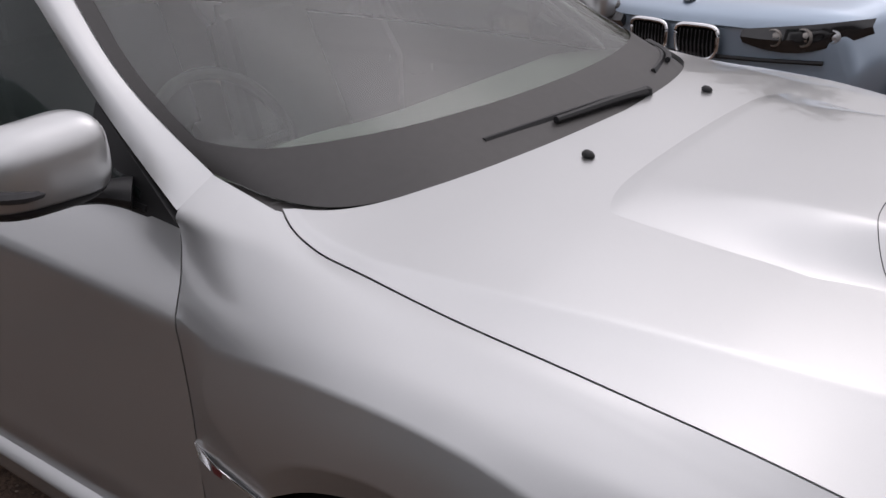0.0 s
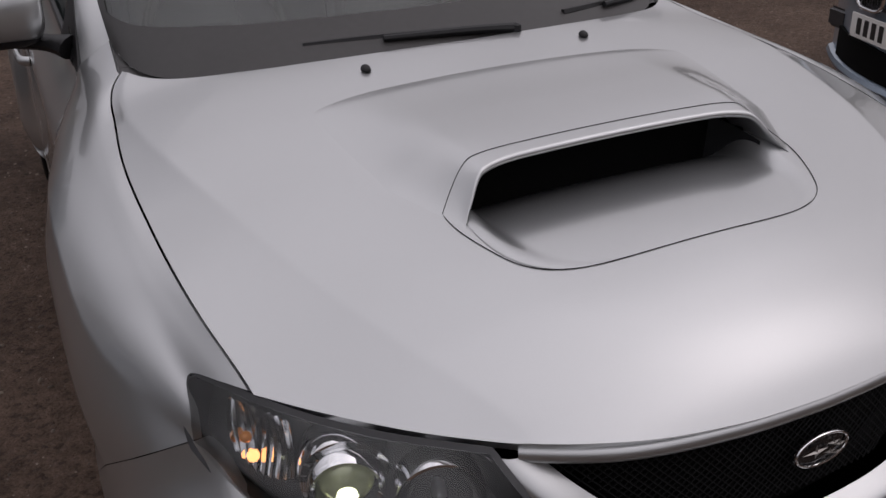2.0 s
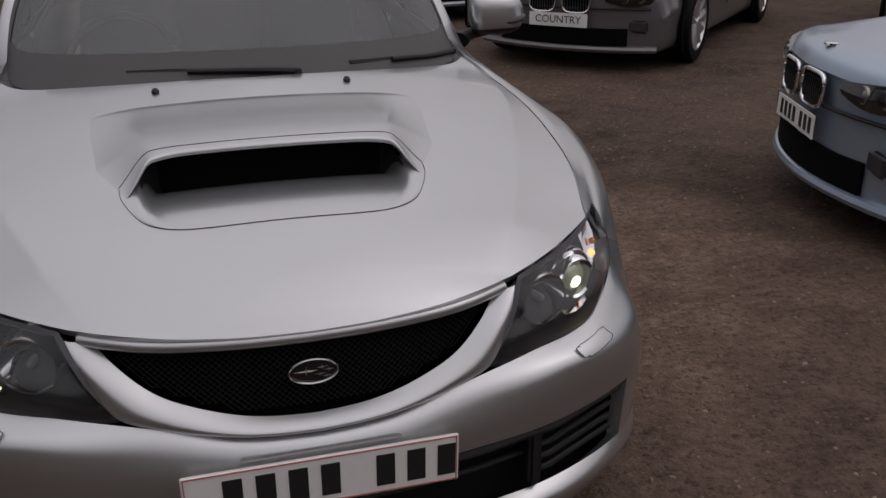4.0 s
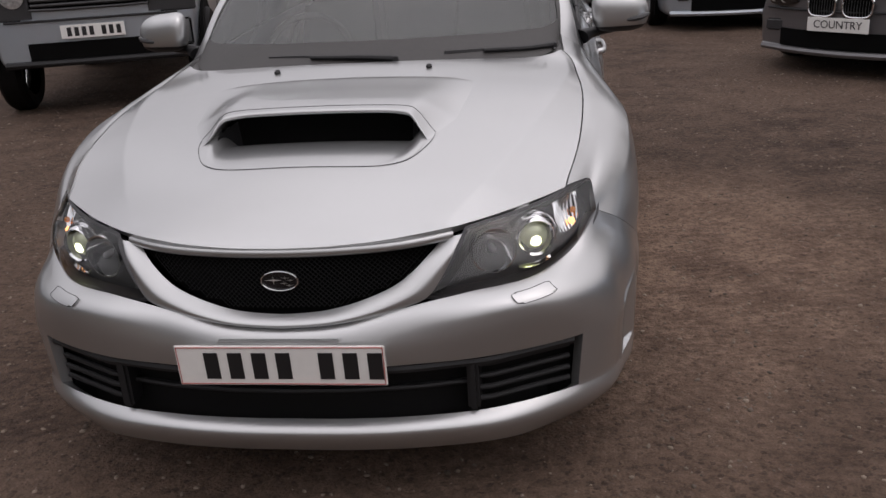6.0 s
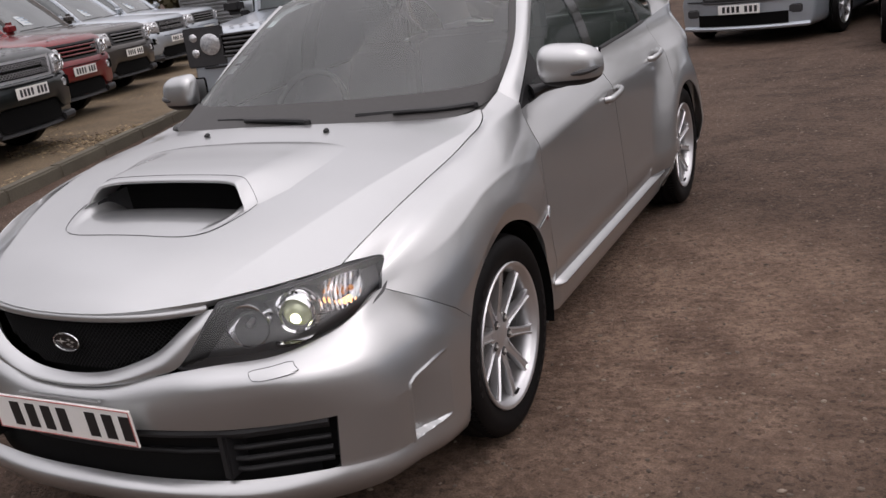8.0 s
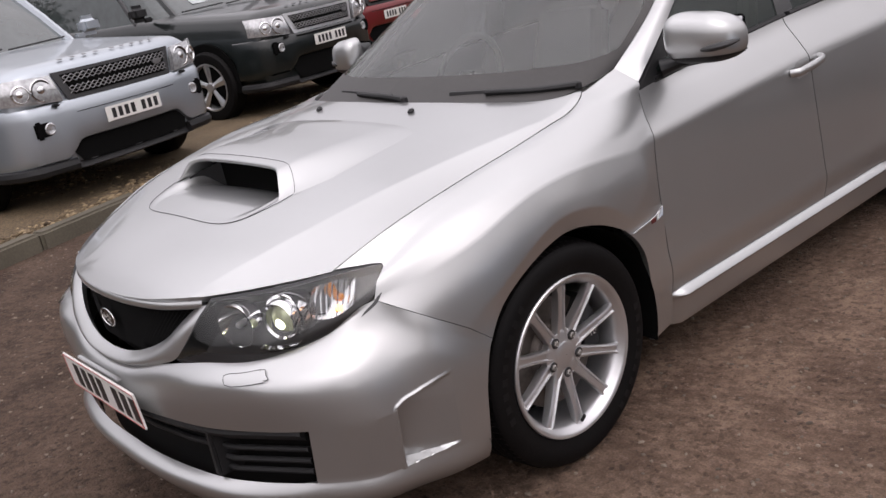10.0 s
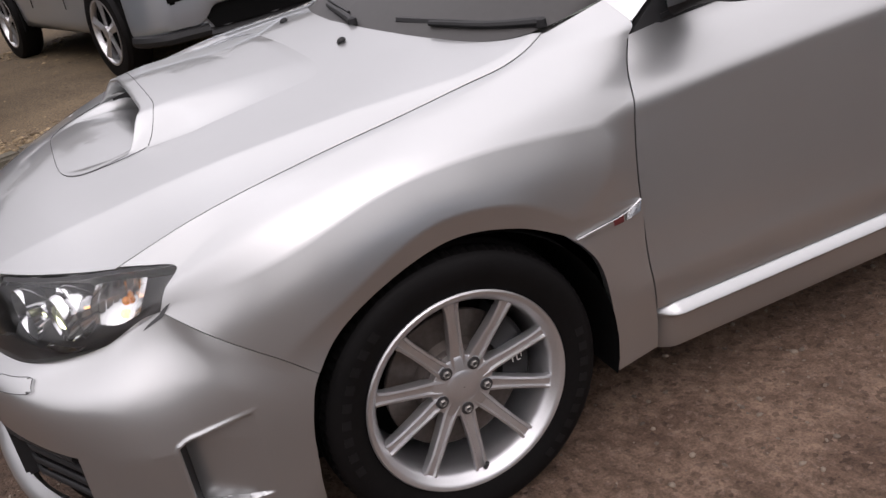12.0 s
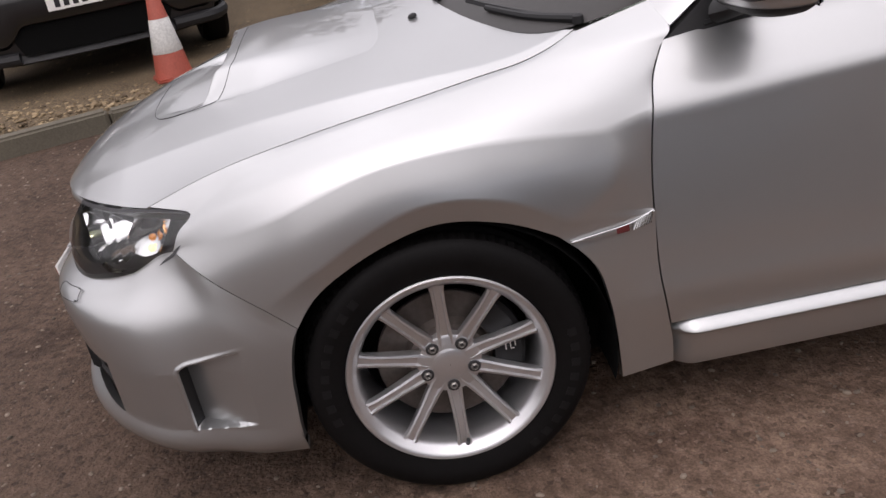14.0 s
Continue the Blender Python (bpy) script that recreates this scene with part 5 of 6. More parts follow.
def simple_wheel(parent, x, y, r, side, spokes=5):
    w = new("wheel")
    w.parent = parent
    w.location = (x, y, r)
    rim = r * .68
    def put(name, bm, material):
        if side < 0:
            bmesh.ops.transform(bm, matrix=Matrix.Rotation(math.pi, 4, "Z"), verts=bm.verts)
        part(name, bm, material, w)
    put("tyre", lathe([(-.2, rim), (-.21, r * .9), (-.17, r), (-.03, r), (0, r * .94), (.005, r * .8), (-.005, rim * 1.0)], 40), RUBBER)
    put("rim", lathe([(-.12, rim * .9), (-.02, rim * .9), (.0, rim * .95), (.0, rim * 1.01), (-.012, rim * 1.01)], 40), ALLOY)
    bm = bmesh.new()
    for k in range(spokes):
        a = 2 * math.pi * k / spokes + .3
        sec = []
        for q, hw, x0 in ((.05, .030, -.012), (rim * .5, .034, -.010), (rim * .95, .052, -.004)):
            sec.append([bm.verts.new((xx, q * math.cos(a) - t * math.sin(a), q * math.sin(a) + t * math.cos(a))) for t, xx in ((-hw, x0 - .012), (0, x0 + .004), (hw, x0 - .012), (0, x0 - .03))])
        for s0, s1 in zip(sec[:-1], sec[1:]):
            for q in range(4):
                bm.faces.new((s0[q], s0[(q + 1) % 4], s1[(q + 1) % 4], s1[q]))
    lathe([(-.03, .055), (.0, .05), (.004, .03), (.004, .001)], 20, bm)
    put("spokes", bm, ALLOY)
    put("brake", lathe([(-.08, rim * .88), (-.08, .02)], 24), CAVITY)


def suv_front(ob, color, f, W, z0, hood, bend, plate_z, frame_mat, bars, r):
    """Grille with honeycomb rows, wrap-round lamps and a proud bumper."""
    Y = lambda x, off=0.0: -f + bend(x, -f) + off
    def face(nm, za, zb, wa, wb, off, material, parent, rim=.012, k=17):
        """A bowed panel between two heights with a half width at each."""
        bm = bmesh.new()
        rows = []
        for t in np.linspace(0, 1, 5):
            z, w = za + (zb - za) * t, wa + (wb - wa) * t
            rows.append([(x, Y(x, off + .03 * t), z) for x in np.linspace(-w, w, k)])
        add_grid(bm, np.array(rows))
        return part(nm, shell(bm, rim, Vector((0, 1, .6))), material, parent)
    gz = hood[0] - .165
    g = face("grille", gz - .115, gz + .095, .475, .545, -.030, frame_mat, ob, .03)
    face("grille_void", gz - .085, gz + .070, .425, .485, -.034, CAVITY, g, 0)
    if bars == "mesh":
        for zc in (gz + .036, gz - .046):
            for q, dz in enumerate((.019, .0, -.019)):
                n = 41
                w = .465 + .28 * (zc - gz)
                line = []
                for k in range(n):
                    x = -w + 2 * w * k / (n - 1)
                    zig = .0075 * (1 if (k + q) % 2 else -1)
                    line.append((x, Y(x, -.040 + .03 * (zc + .115 - gz) / .21), zc + dz + zig))
                part("grille_mesh", tube(line, .0045, 5), MESH_GREY, g)
    else:
        for zc in (gz + .045, gz - .005, gz - .055):
            w = .465 + .28 * (zc - gz)
            part("grille_bar", tube([(x, Y(x, -.040 + .03 * (zc + .115 - gz) / .21), zc) for x in np.linspace(-w, w, 15)], .013, 8, flat=.8), color if bars == "body" else MESH_GREY, g)
    bm = lathe([(-.006, .042), (.004, .041), (.006, .001)], 24)
    bmesh.ops.transform(bm, matrix=Matrix.Translation((.36, Y(.36, -.040), gz + .005)) @ Matrix.Rotation(radians(-90), 4, "Z") @ Matrix.Diagonal((1, 1, .55, 1)), verts=bm.verts)
    part("grille_badge", bm, MESH_GREY, g)
    # bumper: proud of the body, wrapping to the wheel arches
    plan = []
    for x in np.linspace(0, .78 * W, 12):
        plan.append((x, Y(x)))
    xe, ye = plan[-1]
    for a in np.linspace(0, math.pi / 2, 12)[1:]:
        plan.append((xe + (W * 1.004 - xe) * math.sin(a) ** .9, ye + (-r * 1.19 - ye) * (1 - math.cos(a)) ** .9))
    rows = []
    for off, z in ((.02, gz - .105), (-.022, gz - .113), (-.042, gz - .135), (-.052, gz - .20), (-.052, plate_z - .02), (-.046, plate_z - .085), (-.030, plate_z - .115), (.01, plate_z - .13)):
        row = []
        for q, (x, y) in enumerate(plan):
            t = q / (len(plan) - 1)
            drop = np.clip((x - .44) / .16, 0, 1)
            drop = drop * drop * (3 - 2 * drop)
            zz = z - (np.clip((plate_z + .05 - z) / .18, 0, 1) * .13 * drop)
            wrap = max(0, (q - 11) / 11)
            row.append((x - off * .25 * wrap, y + off * (1 - wrap * .9), zz))
        rows.append(row)
    G = loft([tuple(map(tuple, q)) for q in rows], 3, 1)
    bm = bmesh.new()
    for s in (1, -1):
        add_grid(bm, G, s)
    bumper = part("bumper", shell(bm, .0, Vector((0, 1, .6))), color, ob)
    face("bumper_slot", plate_z + .075, plate_z + .105, .46, .48, -.056, CAVITY, bumper, 0)
    face("lower_intake", z0 + .02, plate_z - .09, .50, .60, -.026, CAVITY, ob, 0)
    face("skid_plate", z0 - .03, z0 + .03, .62, .56, -.020, BLACK, ob, .03)
    for s in (1, -1):
        # side skirts below the bumper
        pts = [(s * x, y - .02, z0 + .01) for x, y in plan[8:]]
        part("skirt", tube(curve_through(pts, 14), .034, 8, flat=1.3), BLACK, ob)
        fx = .70
        bm = block((.19, .03, .13), (s * fx, Y(fx, -.042), plate_z + .005), .022, 2)
        fl = part("fog_recess", bm, CAVITY, bumper)
        bm = lathe([(-.01, .046), (.006, .045), (.010, .036), (.004, .02), (.006, .001)], 20)
        bmesh.ops.transform(bm, matrix=Matrix.Translation((s * (fx - .02), Y(fx, -.056), plate_z + .005)) @ Matrix.Rotation(radians(-90), 4, "Z"), verts=bm.verts)
        part("fog_lamp", bm, LAMP_GLASS, fl)
        # lamp cluster
        rows = []
        for v in np.linspace(0, 1, 7):
            row = []
            for u in np.linspace(0, 1, 15):
                x = (.565 - .035 * v + (.945 * W / .95 - .565 + .035 * v) * u ** .9)
                z = gz + .085 + .022 * u - v * (.195 - .02 * u)
                y = Y(min(x, .78 * W), -.018 - .022 * v) + 1.6 * max(0, x / W - .80) ** 1.45 - .014 * math.sin(v * math.pi)
                row.append((x, y, z))
            rows.append(row)
        bm = bmesh.new()
        add_grid(bm, np.array(rows), s)
        hl = part("headlamp", shell(bm, .04, Vector((0, 1, .6))), LAMP_GLASS, ob)
        for x, rr, material in ((.655, .078, LAMP_DARK), (.80, .060, CHROME)):
            y = Y(min(x, .78 * W), -.034) + 1.6 * max(0, x / W - .80) ** 1.45
            bm = lathe([(-.02, rr * 1.08), (.006, rr * 1.06), (.009, rr * .97), (-.004, rr * .8), (-.010, rr * .55)], 26)
            lathe([(-.010, rr * .50), (.006, rr * .42), (.014, rr * .2), (.015, .001)], 20, bm)
            bmesh.ops.transform(bm, matrix=Matrix.Translation((s * x, y, gz - .005)) @ Matrix.Rotation(radians(-90 + s * (8 if x < .7 else 25)), 4, "Z"), verts=bm.verts)
            unit = part("lamp_unit", bm, CHROME, hl)
            bm = lathe([(-.008, rr * .99), (-.002, rr * .92), (-.009, rr * .8)], 26)
            bmesh.ops.transform(bm, matrix=Matrix.Translation((s * x, y - .010, gz - .005)) @ Matrix.Rotation(radians(-90 + s * (8 if x < .7 else 25)), 4, "Z"), verts=bm.verts)
            part("lamp_ring", bm, material, unit)
        part("lamp_nozzle", block((.05, .05, .022), (s * .60, Y(.60, -.055), gz - .128), .008), BLACK, bumper)


def parked(name, label, m, color, f=.88, wb=2.66, tail=.92, W=.95, z0=.30, hood=(1.05, 1.13), belt=1.16, roof=1.76, r=.37,
           base=.55, top=1.25, end=3.3, bow=.16, inset=.15, grille="slats", lamps="block", plate_z=.62, spokes=5, sheet=True, letters=True, category="car", word=""):
    """A vehicle at rest. Its nose points to -y of the pose m, the front axle crosses its origin."""
    ob = empty(name, label, category, "parked cars", m)
    L = wb + tail
    bend = lambda x, y: bow * (x / W) ** 2 * max(0, 1 - (y + f) / .9)
    # lower body: sections along the length
    ys = [-f, -f + .03, -f + .10, -f + .25, -.2, .3, base, base + .4, wb * .6, wb, L - .25, L - .08, L]
    rails = []
    def sec(y):
        t = np.interp(y, [-f, -f + .03, -f + .10, -f + .25, base, base + .3, L - .3, L], [hood[0] - .10, hood[0] - .05, hood[0] - .015, hood[0], hood[1], belt, belt + .02, belt - .04])
        w = W * np.interp(y, [-f, -f + .03, -f + .25, .2, wb, L - .1, L], [.90, .93, .965, 1, 1, .95, .88])
        pts = [(0, t + .02), (w * .5, t + .015), (w * .84, t - .005), (w * .93, t - .05), (w * .975, t - .16), (w, (t + z0) * .5 + .05), (w * .99, z0 + .22), (w * .965, z0 + .05), (w * .90, z0)]
        return [(x, y + bend(x, y), z) for x, z in pts]
    S = np.array([sec(y) for y in ys])
    G = loft(S.transpose(1, 0, 2), 5, 4, joints=(3,))
    bm = bmesh.new()
    for s in (1, -1):
        add_grid(bm, G, s)
        for col in (0, -1):
            e = G[:, col]
            c = np.array([[p * [k, 1, 1] for k in (1, .5, 0)] for p in e])
            for row in c:
                for q in row:
                    q[1] = (-f if col == 0 else L) + (bend(q[0], -f) if col == 0 else 0)
            add_grid(bm, c, s)
    body = part("body", shell(bm, 0, Vector((0, 1, .6))), color, ob)
    # glasshouse
    n = 36
    def ring(z, t):
        y0, y1 = base + (top - base) * t, L - .05 + (end - L + .05) * t
        w = W * (.93 - inset * t) - .02
        pts = []
        for k in range(n):
            a = 2 * math.pi * k / n
            cx, cy = math.cos(a), math.sin(a)
            q = max(abs(cx), abs(cy))
            e = .22
            px = math.copysign(abs(cx) ** e, cx) * w
            py = math.copysign(abs(cy) ** e, cy)
            y = (y0 + y1) / 2 + py * (y1 - y0) / 2
            y += .10 * (px / W) ** 2 * (1 if py < 0 else -1) * abs(py)
            pts.append((px, y, z))
        return pts
    levels = [ring(belt - .06, -.06), ring(belt + (roof - belt) * .35, .36), ring(belt + (roof - belt) * .7, .72), ring(roof - .05, 1)]
    for nm, ks in (("windscreen", range(22, 32)), ("side_window", [*range(32, 36), *range(0, 4)]), ("rear_window", range(4, 14)), ("side_window", range(14, 22))):
        ks = list(ks)
        ks.append((ks[-1] + 1) % n)
        bm = bmesh.new()
        add_grid(bm, np.array([[lv[k] for k in ks] for lv in levels]))
        part(nm, bm, DARK_GLASS, ob, sharp=60)
    bm = bmesh.new()
    caps = [[bm.verts.new(p) for p in q] for q in (ring(roof - .055, .99), ring(roof - .02, 1.02), ring(roof, 1.06))]
    inner = [bm.verts.new((x * .6, (y - (top + end) / 2) * .6 + (top + end) / 2, roof + .025)) for x, y, _ in ring(roof, 1.06)]
    caps.append(inner)
    for a, b in zip(caps[:-1], caps[1:]):
        for k in range(n):
            bm.faces.new((a[k], a[(k + 1) % n], b[(k + 1) % n], b[k]))
    bm.faces.new(inner)
    part("roof", bm, color, ob)
    for s in (1, -1):
        lo, hi = ring(belt - .06, -.06), ring(roof - .05, 1)
        mids = levels[1], levels[2]
        for k in ((n - 7 if s > 0 else n - 11), (n - 1 if s > 0 else n // 2 + 1), (5 if s > 0 else n // 2 - 5)):
            k %= n
            line = [levels[q][k] for q in range(4)]
            part("pillar", tube([(x * 1.004, y, z) for x, y, z in line], .032 if k not in (n - 1, n // 2 + 1) else .022, 6, flat=1.4), color if k not in (n - 1, n // 2 + 1) else GLOSS_BLACK, ob)
        # wheels before flat black discs that stand in for shaded arch openings
        for y in (0, wb):
            bm = lathe([(-.02, r * 1.17), (.004, r * 1.17), (.006, r * 1.13), (.003, r * 1.1), (.003, .02)], 48)
            bmesh.ops.transform(bm, matrix=Matrix.Translation((s * (W - .004), y, r + .02)) @ Matrix.Diagonal((s, 1, 1, 1)), verts=bm.verts)
            bmesh.ops.bisect_plane(bm, geom=bm.verts[:] + bm.edges[:] + bm.faces[:], plane_co=(0, 0, z0 - .02), plane_no=(0, 0, -1), clear_outer=True)
            part("dark_arch_disc", bm, CAVITY, ob)
            simple_wheel(ob, s * (W + .040), y, r, s, spokes)
        # mirror, door seams and handles
        bm = block((.23, .13, .18), (s * (W + .085), base + .22, belt + .07), .055, 3)
        block((.12, .05, .05), (s * (W - .03), base + .22, belt - .01), .015, 2, None, bm)
        part("door_mirror", bm, BLACK if lamps == "round" or color in (P_GREEN, P_BLACK) else color, ob)
        for y in (base + .32, base + 1.22, base + 2.0):
            if y < L - .4:
                part("door_seam", tube([(s * (W * .998 + .002), y, z) for z in (z0 + .22, .6 * z0 + .4 * belt, belt - .18)], .004, 4), SEAM, ob)
        for y in (base + 1.1, base + 1.9):
            if y < L - .3:
                part("door_handle", block((.03, .17, .03), (s * (W + .004), y, belt - .17), .01), color, ob)
        # headlamps
        if lamps == "block":
            continue
        if lamps == "round":
            for cx, cz, rr in ((.60, hood[0] - .13, .09), (.76, hood[0] - .06, .035), (.76, hood[0] - .20, .035)):
                bm = lathe([(-.02, rr * 1.1), (.01, rr * 1.1), (.014, rr), (.02, rr * .6), (.022, .001)], 28)
                bmesh.ops.transform(bm, matrix=Matrix.Translation((s * cx, -f - .012 + bend(cx, -f), cz)) @ Matrix.Rotation(radians(-90), 4, "Z"), verts=bm.verts)
                part("headlamp", bm, LAMP_GLASS, ob)
            part("lamp_panel", block((.40, .02, .36), (s * .66, -f - .002 + bend(.66, -f), hood[0] - .15), .01), LAMP_DARK, ob)
        else:
            h, x0, x1 = .12, .40, .90
            rows = []
            for kz, dz in ((0, 0), (.5, -.5), (1, -1)):
                row = []
                for kx in np.linspace(0, 1, 9):
                    x = (x0 + (x1 - x0) * kx) * W / .95
                    z = hood[0] - .085 + .05 * kx + dz * h * (.35 + .65 * math.sin(.25 + kx * 2.6))
                    y = -f + bend(x, -f) - .012 + .30 * max(0, kx - .62) ** 1.3 + .02 * (1 - abs(dz + .5) * 2) * -1
                    row.append((x, y, z))
                rows.append(row)
            bm = bmesh.new()
            add_grid(bm, np.array(rows), s)
            hl = part("headlamp", shell(bm, .05, Vector((0, 1, .6))), GLOSS_BLACK, ob)
            for kx, rr in ((.30, .034), (.55, .036), (.76, .026)):
                x = (x0 + (x1 - x0) * kx) * W / .95
                bm = lathe([(-.01, rr * 1.15), (.008, rr * 1.15), (.010, rr), (.0, rr * .8), (.008, rr * .5), (.012, .001)], 24)
                bmesh.ops.transform(bm, matrix=Matrix.Translation((s * x, -f + bend(x, -f) - .016 + .30 * max(0, kx - .62) ** 1.3, hood[0] - .072 - h * .42 + .02 * kx)) @ Matrix.Rotation(radians(-90), 4, "Z"), verts=bm.verts)
                part("lamp_unit", bm, STEEL if kx < .7 else LAMP_GLASS, hl)
        if lamps == "round":
            continue
        fx = .70 * W
        bm = block((.17, .03, .10), (s * fx, -f + bend(fx, -f) - .004, z0 + .22), .03, 3)
        part("fog_lamp", bm, LAMP_DARK, ob)
    # front details
    def curved_bar(x1, z, rad, off, material, nm, flat=1.0, parent=ob, k=13):
        pts = [(x, -f + bend(x, -f) + off, z) for x in np.linspace(-x1, x1, k)]
        return part(nm, tube(pts, rad, 8, flat=flat), material, parent)
    def panel_front(nm, x1, za, zb, off, material, parent=ob):
        xs = np.linspace(-x1, x1, 15)
        bm = bmesh.new()
        add_grid(bm, np.array([[(x, -f + bend(x, -f) + off, z) for x in xs] for z in (za, (za + zb) / 2, zb)]))
        return part(nm, shell(bm, .02, Vector((0, 1, .6))), material, parent)
    gz = hood[0] - .15
    if lamps == "block":
        suv_front(ob, color, f, W, z0, hood, bend, plate_z, ALLOY if color is P_GREEN else LAMP_DARK, grille, r)
    elif grille == "kidney":
        for s in (1, -1):
            out = [(s * (.150 + (.118 + .018 * math.sin(a)) * math.copysign(abs(math.cos(a)) ** .5, math.cos(a))), gz - .01 + .078 * math.copysign(abs(math.sin(a)) ** .5, math.sin(a))) for a in np.linspace(0, 2 * math.pi, 41)]
            bm = bmesh.new()
            bm.faces.new([bm.verts.new((x, -f - .018 + .05 * abs(x), z)) for x, z in out[:-1]])
            kg = part("kidney_grille", bm, CAVITY, ob)
            part("kidney_frame", tube([(x, -f - .024 + .05 * abs(x), z) for x, z in out], .010, 8), CHROME, kg)
            for q in range(9):
                x = s * (.055 + .023 * q)
                part("kidney_bar", tube([(x, -f - .024 + .05 * abs(x), gz + .045), (x, -f - .030 + .05 * abs(x), gz - .02), (x, -f - .024 + .05 * abs(x), gz - .085)], .0035, 5), LAMP_DARK, kg)
        bm = lathe([(-.004, .035), (.004, .034), (.007, .02), (.008, .001)], 24)
        bmesh.ops.transform(bm, matrix=Matrix.Translation((0, -f + .10, hood[0] + .012)) @ Matrix.Rotation(radians(-90), 4, "Y"), verts=bm.verts)
        part("bonnet_badge", bm, CHROME, ob)
    else:
        gw = .54 if lamps == "block" else .48
        gp = panel_front("grille", gw, gz - .10, gz + .09, -.012, CAVITY if grille != "chrome" else CAVITY)
        part("grille_frame", tube([(x, -f + bend(x, -f) - .02, z) for x, z in [(-gw, gz - .10), (-gw * .5, gz - .105), (0, gz - .105), (gw * .5, gz - .105), (gw, gz - .10), (gw + .01, gz), (gw, gz + .09), (gw * .5, gz + .095), (0, gz + .095), (-gw * .5, gz + .095), (-gw, gz + .09), (-gw - .01, gz), (-gw, gz - .10)]], .012, 8), ALLOY if grille == "mesh" else LAMP_DARK, gp)
        for z in np.linspace(gz - .065, gz + .055, 3 if grille == "mesh" else 4):
            bar = curved_bar(gw - .02, z, .012 if grille == "mesh" else .014, -.018, ALLOY if grille == "mesh" else (color if grille == "body" else LAMP_DARK), "grille_bar", 1.0, gp)
        if grille == "mesh":
            for q in range(22):
                x = -gw + .05 + q * (2 * gw - .1) / 21
                part("grille_link", tube([(x - .015, -f + bend(x, -f) - .02, gz - .07), (x, -f + bend(x, -f) - .02, gz), (x + .015, -f + bend(x, -f) - .02, gz + .06)], .006, 5), ALLOY, gp)
            bm = lathe([(-.004, .034), (.004, .033), (.005, .001)], 20)
            bmesh.ops.transform(bm, matrix=Matrix.Translation((gw * .72, -f + bend(gw * .72, -f) - .034, gz + .02)) @ Matrix.Rotation(radians(-90), 4, "Z") @ Matrix.Diagonal((1, 1, .55, 1)), verts=bm.verts)
            part("grille_badge", bm, ALLOY, gp)
    if letters:
        for q in range(9):
            x = -.40 + q * .10 + (.05 if q > 3 else 0)
            bm = block((.036, .026, .003), (x, -f + bend(x, -f) + .075, hood[0] + .010 - .02 * x * x), .001, 1, Matrix.Rotation(radians(14), 4, "X"))
            part("bonnet_bar", bm, BLACK if color is P_GREEN else MESH_GREY, ob)
    proud = -.062 if lamps == "block" else -.024
    if lamps != "block":
        panel_front("lower_intake", .62 * W, z0 + .06, z0 + .20, -.010, CAVITY)
        curved_bar(.86 * W, z0 + .03, .03, .0, BLACK if lamps == "round" else color, "skid_plate")
        curved_bar(.80 * W, plate_z + .10, .010, -.012, BLACK, "bumper_groove")
    p = plate(ob, pose(0, -f + proud, plate_z, 0, 0, 0), groups=() if word else ((-0.22, 4), (0.06, 3)), red=False)
    if word:
        cu = bpy.data.curves.new("plate_word", "FONT")
        cu.body, cu.size, cu.extrude, cu.align_x, cu.align_y = word, .085, .001, "CENTER", "CENTER"
        to = new("plate_word", cu)
        to.parent = p
        to.matrix_basis = pose(0, -f + proud - .005, plate_z, 90, 0, 0)
        cu.materials.append(PLATE_BLACK)
    for s in (-1, 1):
        line = [(x, base - .025 + .10 * (x / W) ** 2, belt + .002 + .015 * q / 6) for q, x in enumerate(np.linspace(s * .32 - .29, s * .32 + .29, 7))]
        part("wiper", tube(line, .008, 6), BLACK, ob)
    if sheet:
        t = .32
        y = base + (top - base) * t - .035
        z = belt - .06 + (roof - belt + .01) * t
        tilt = math.degrees(math.atan2(top - base, roof - belt))
        bm = block((.30, .004, .22), (0, 0, 0), 0)
        bmesh.ops.transform(bm, matrix=pose(-.20, y, z, -tilt, 0, 0), verts=bm.verts)
        sh = part("price_sheet", bm, PAPER, ob, "white price sheet with bars", smooth=False)
        for q in range(3):
            bm = block((.22 - .05 * q, .002, .016), (0, 0, 0), 0)
            bmesh.ops.transform(bm, matrix=pose(-.20, y, z, -tilt, 0, 0) @ pose(0, -.004, .06 - .06 * q), verts=bm.verts)
            part("sheet_bar", bm, INK, sh, smooth=False)
    return ob


def stand(front, facing, f, z=0.0):
    """The pose of a vehicle whose nose centre stands at front and points along the angle facing (degrees from -y)."""
    m = pose(front[0], front[1], z, 0, 0, facing)
    return m @ Matrix.Translation((0, f, 0))


ROW = 105
BED_Z = 0.10
parked("suv", "silver-blue compact off-roader with a mesh grille on gravel", stand((-4.52, 1.10), ROW, .88, BED_Z), P_SILVERBLUE, grille="mesh", plate_z=.60)
parked("suv", "dark green compact off-roader with a price sheet, on gravel", stand((-5.90, 3.97), ROW, .88, BED_Z), P_GREEN, grille="mesh", plate_z=.66)
parked("suv", "deep red large off-roader with a slatted grille, on gravel", stand((-7.6, 6.25), ROW, .88, BED_Z), P_RED, grille="body", W=.98, roof=1.80)
parked("suv", "brown-grey large off-roader with a dark grille, on gravel", stand((-9.1, 8.7), ROW, .88, BED_Z), P_BROWN, grille="slats", W=.98, roof=1.82)
parked("suv", "silver off-roader far down the row of cars", stand((-10.5, 11.3), ROW, .88, BED_Z), P_SILVERBLUE, grille="mesh")
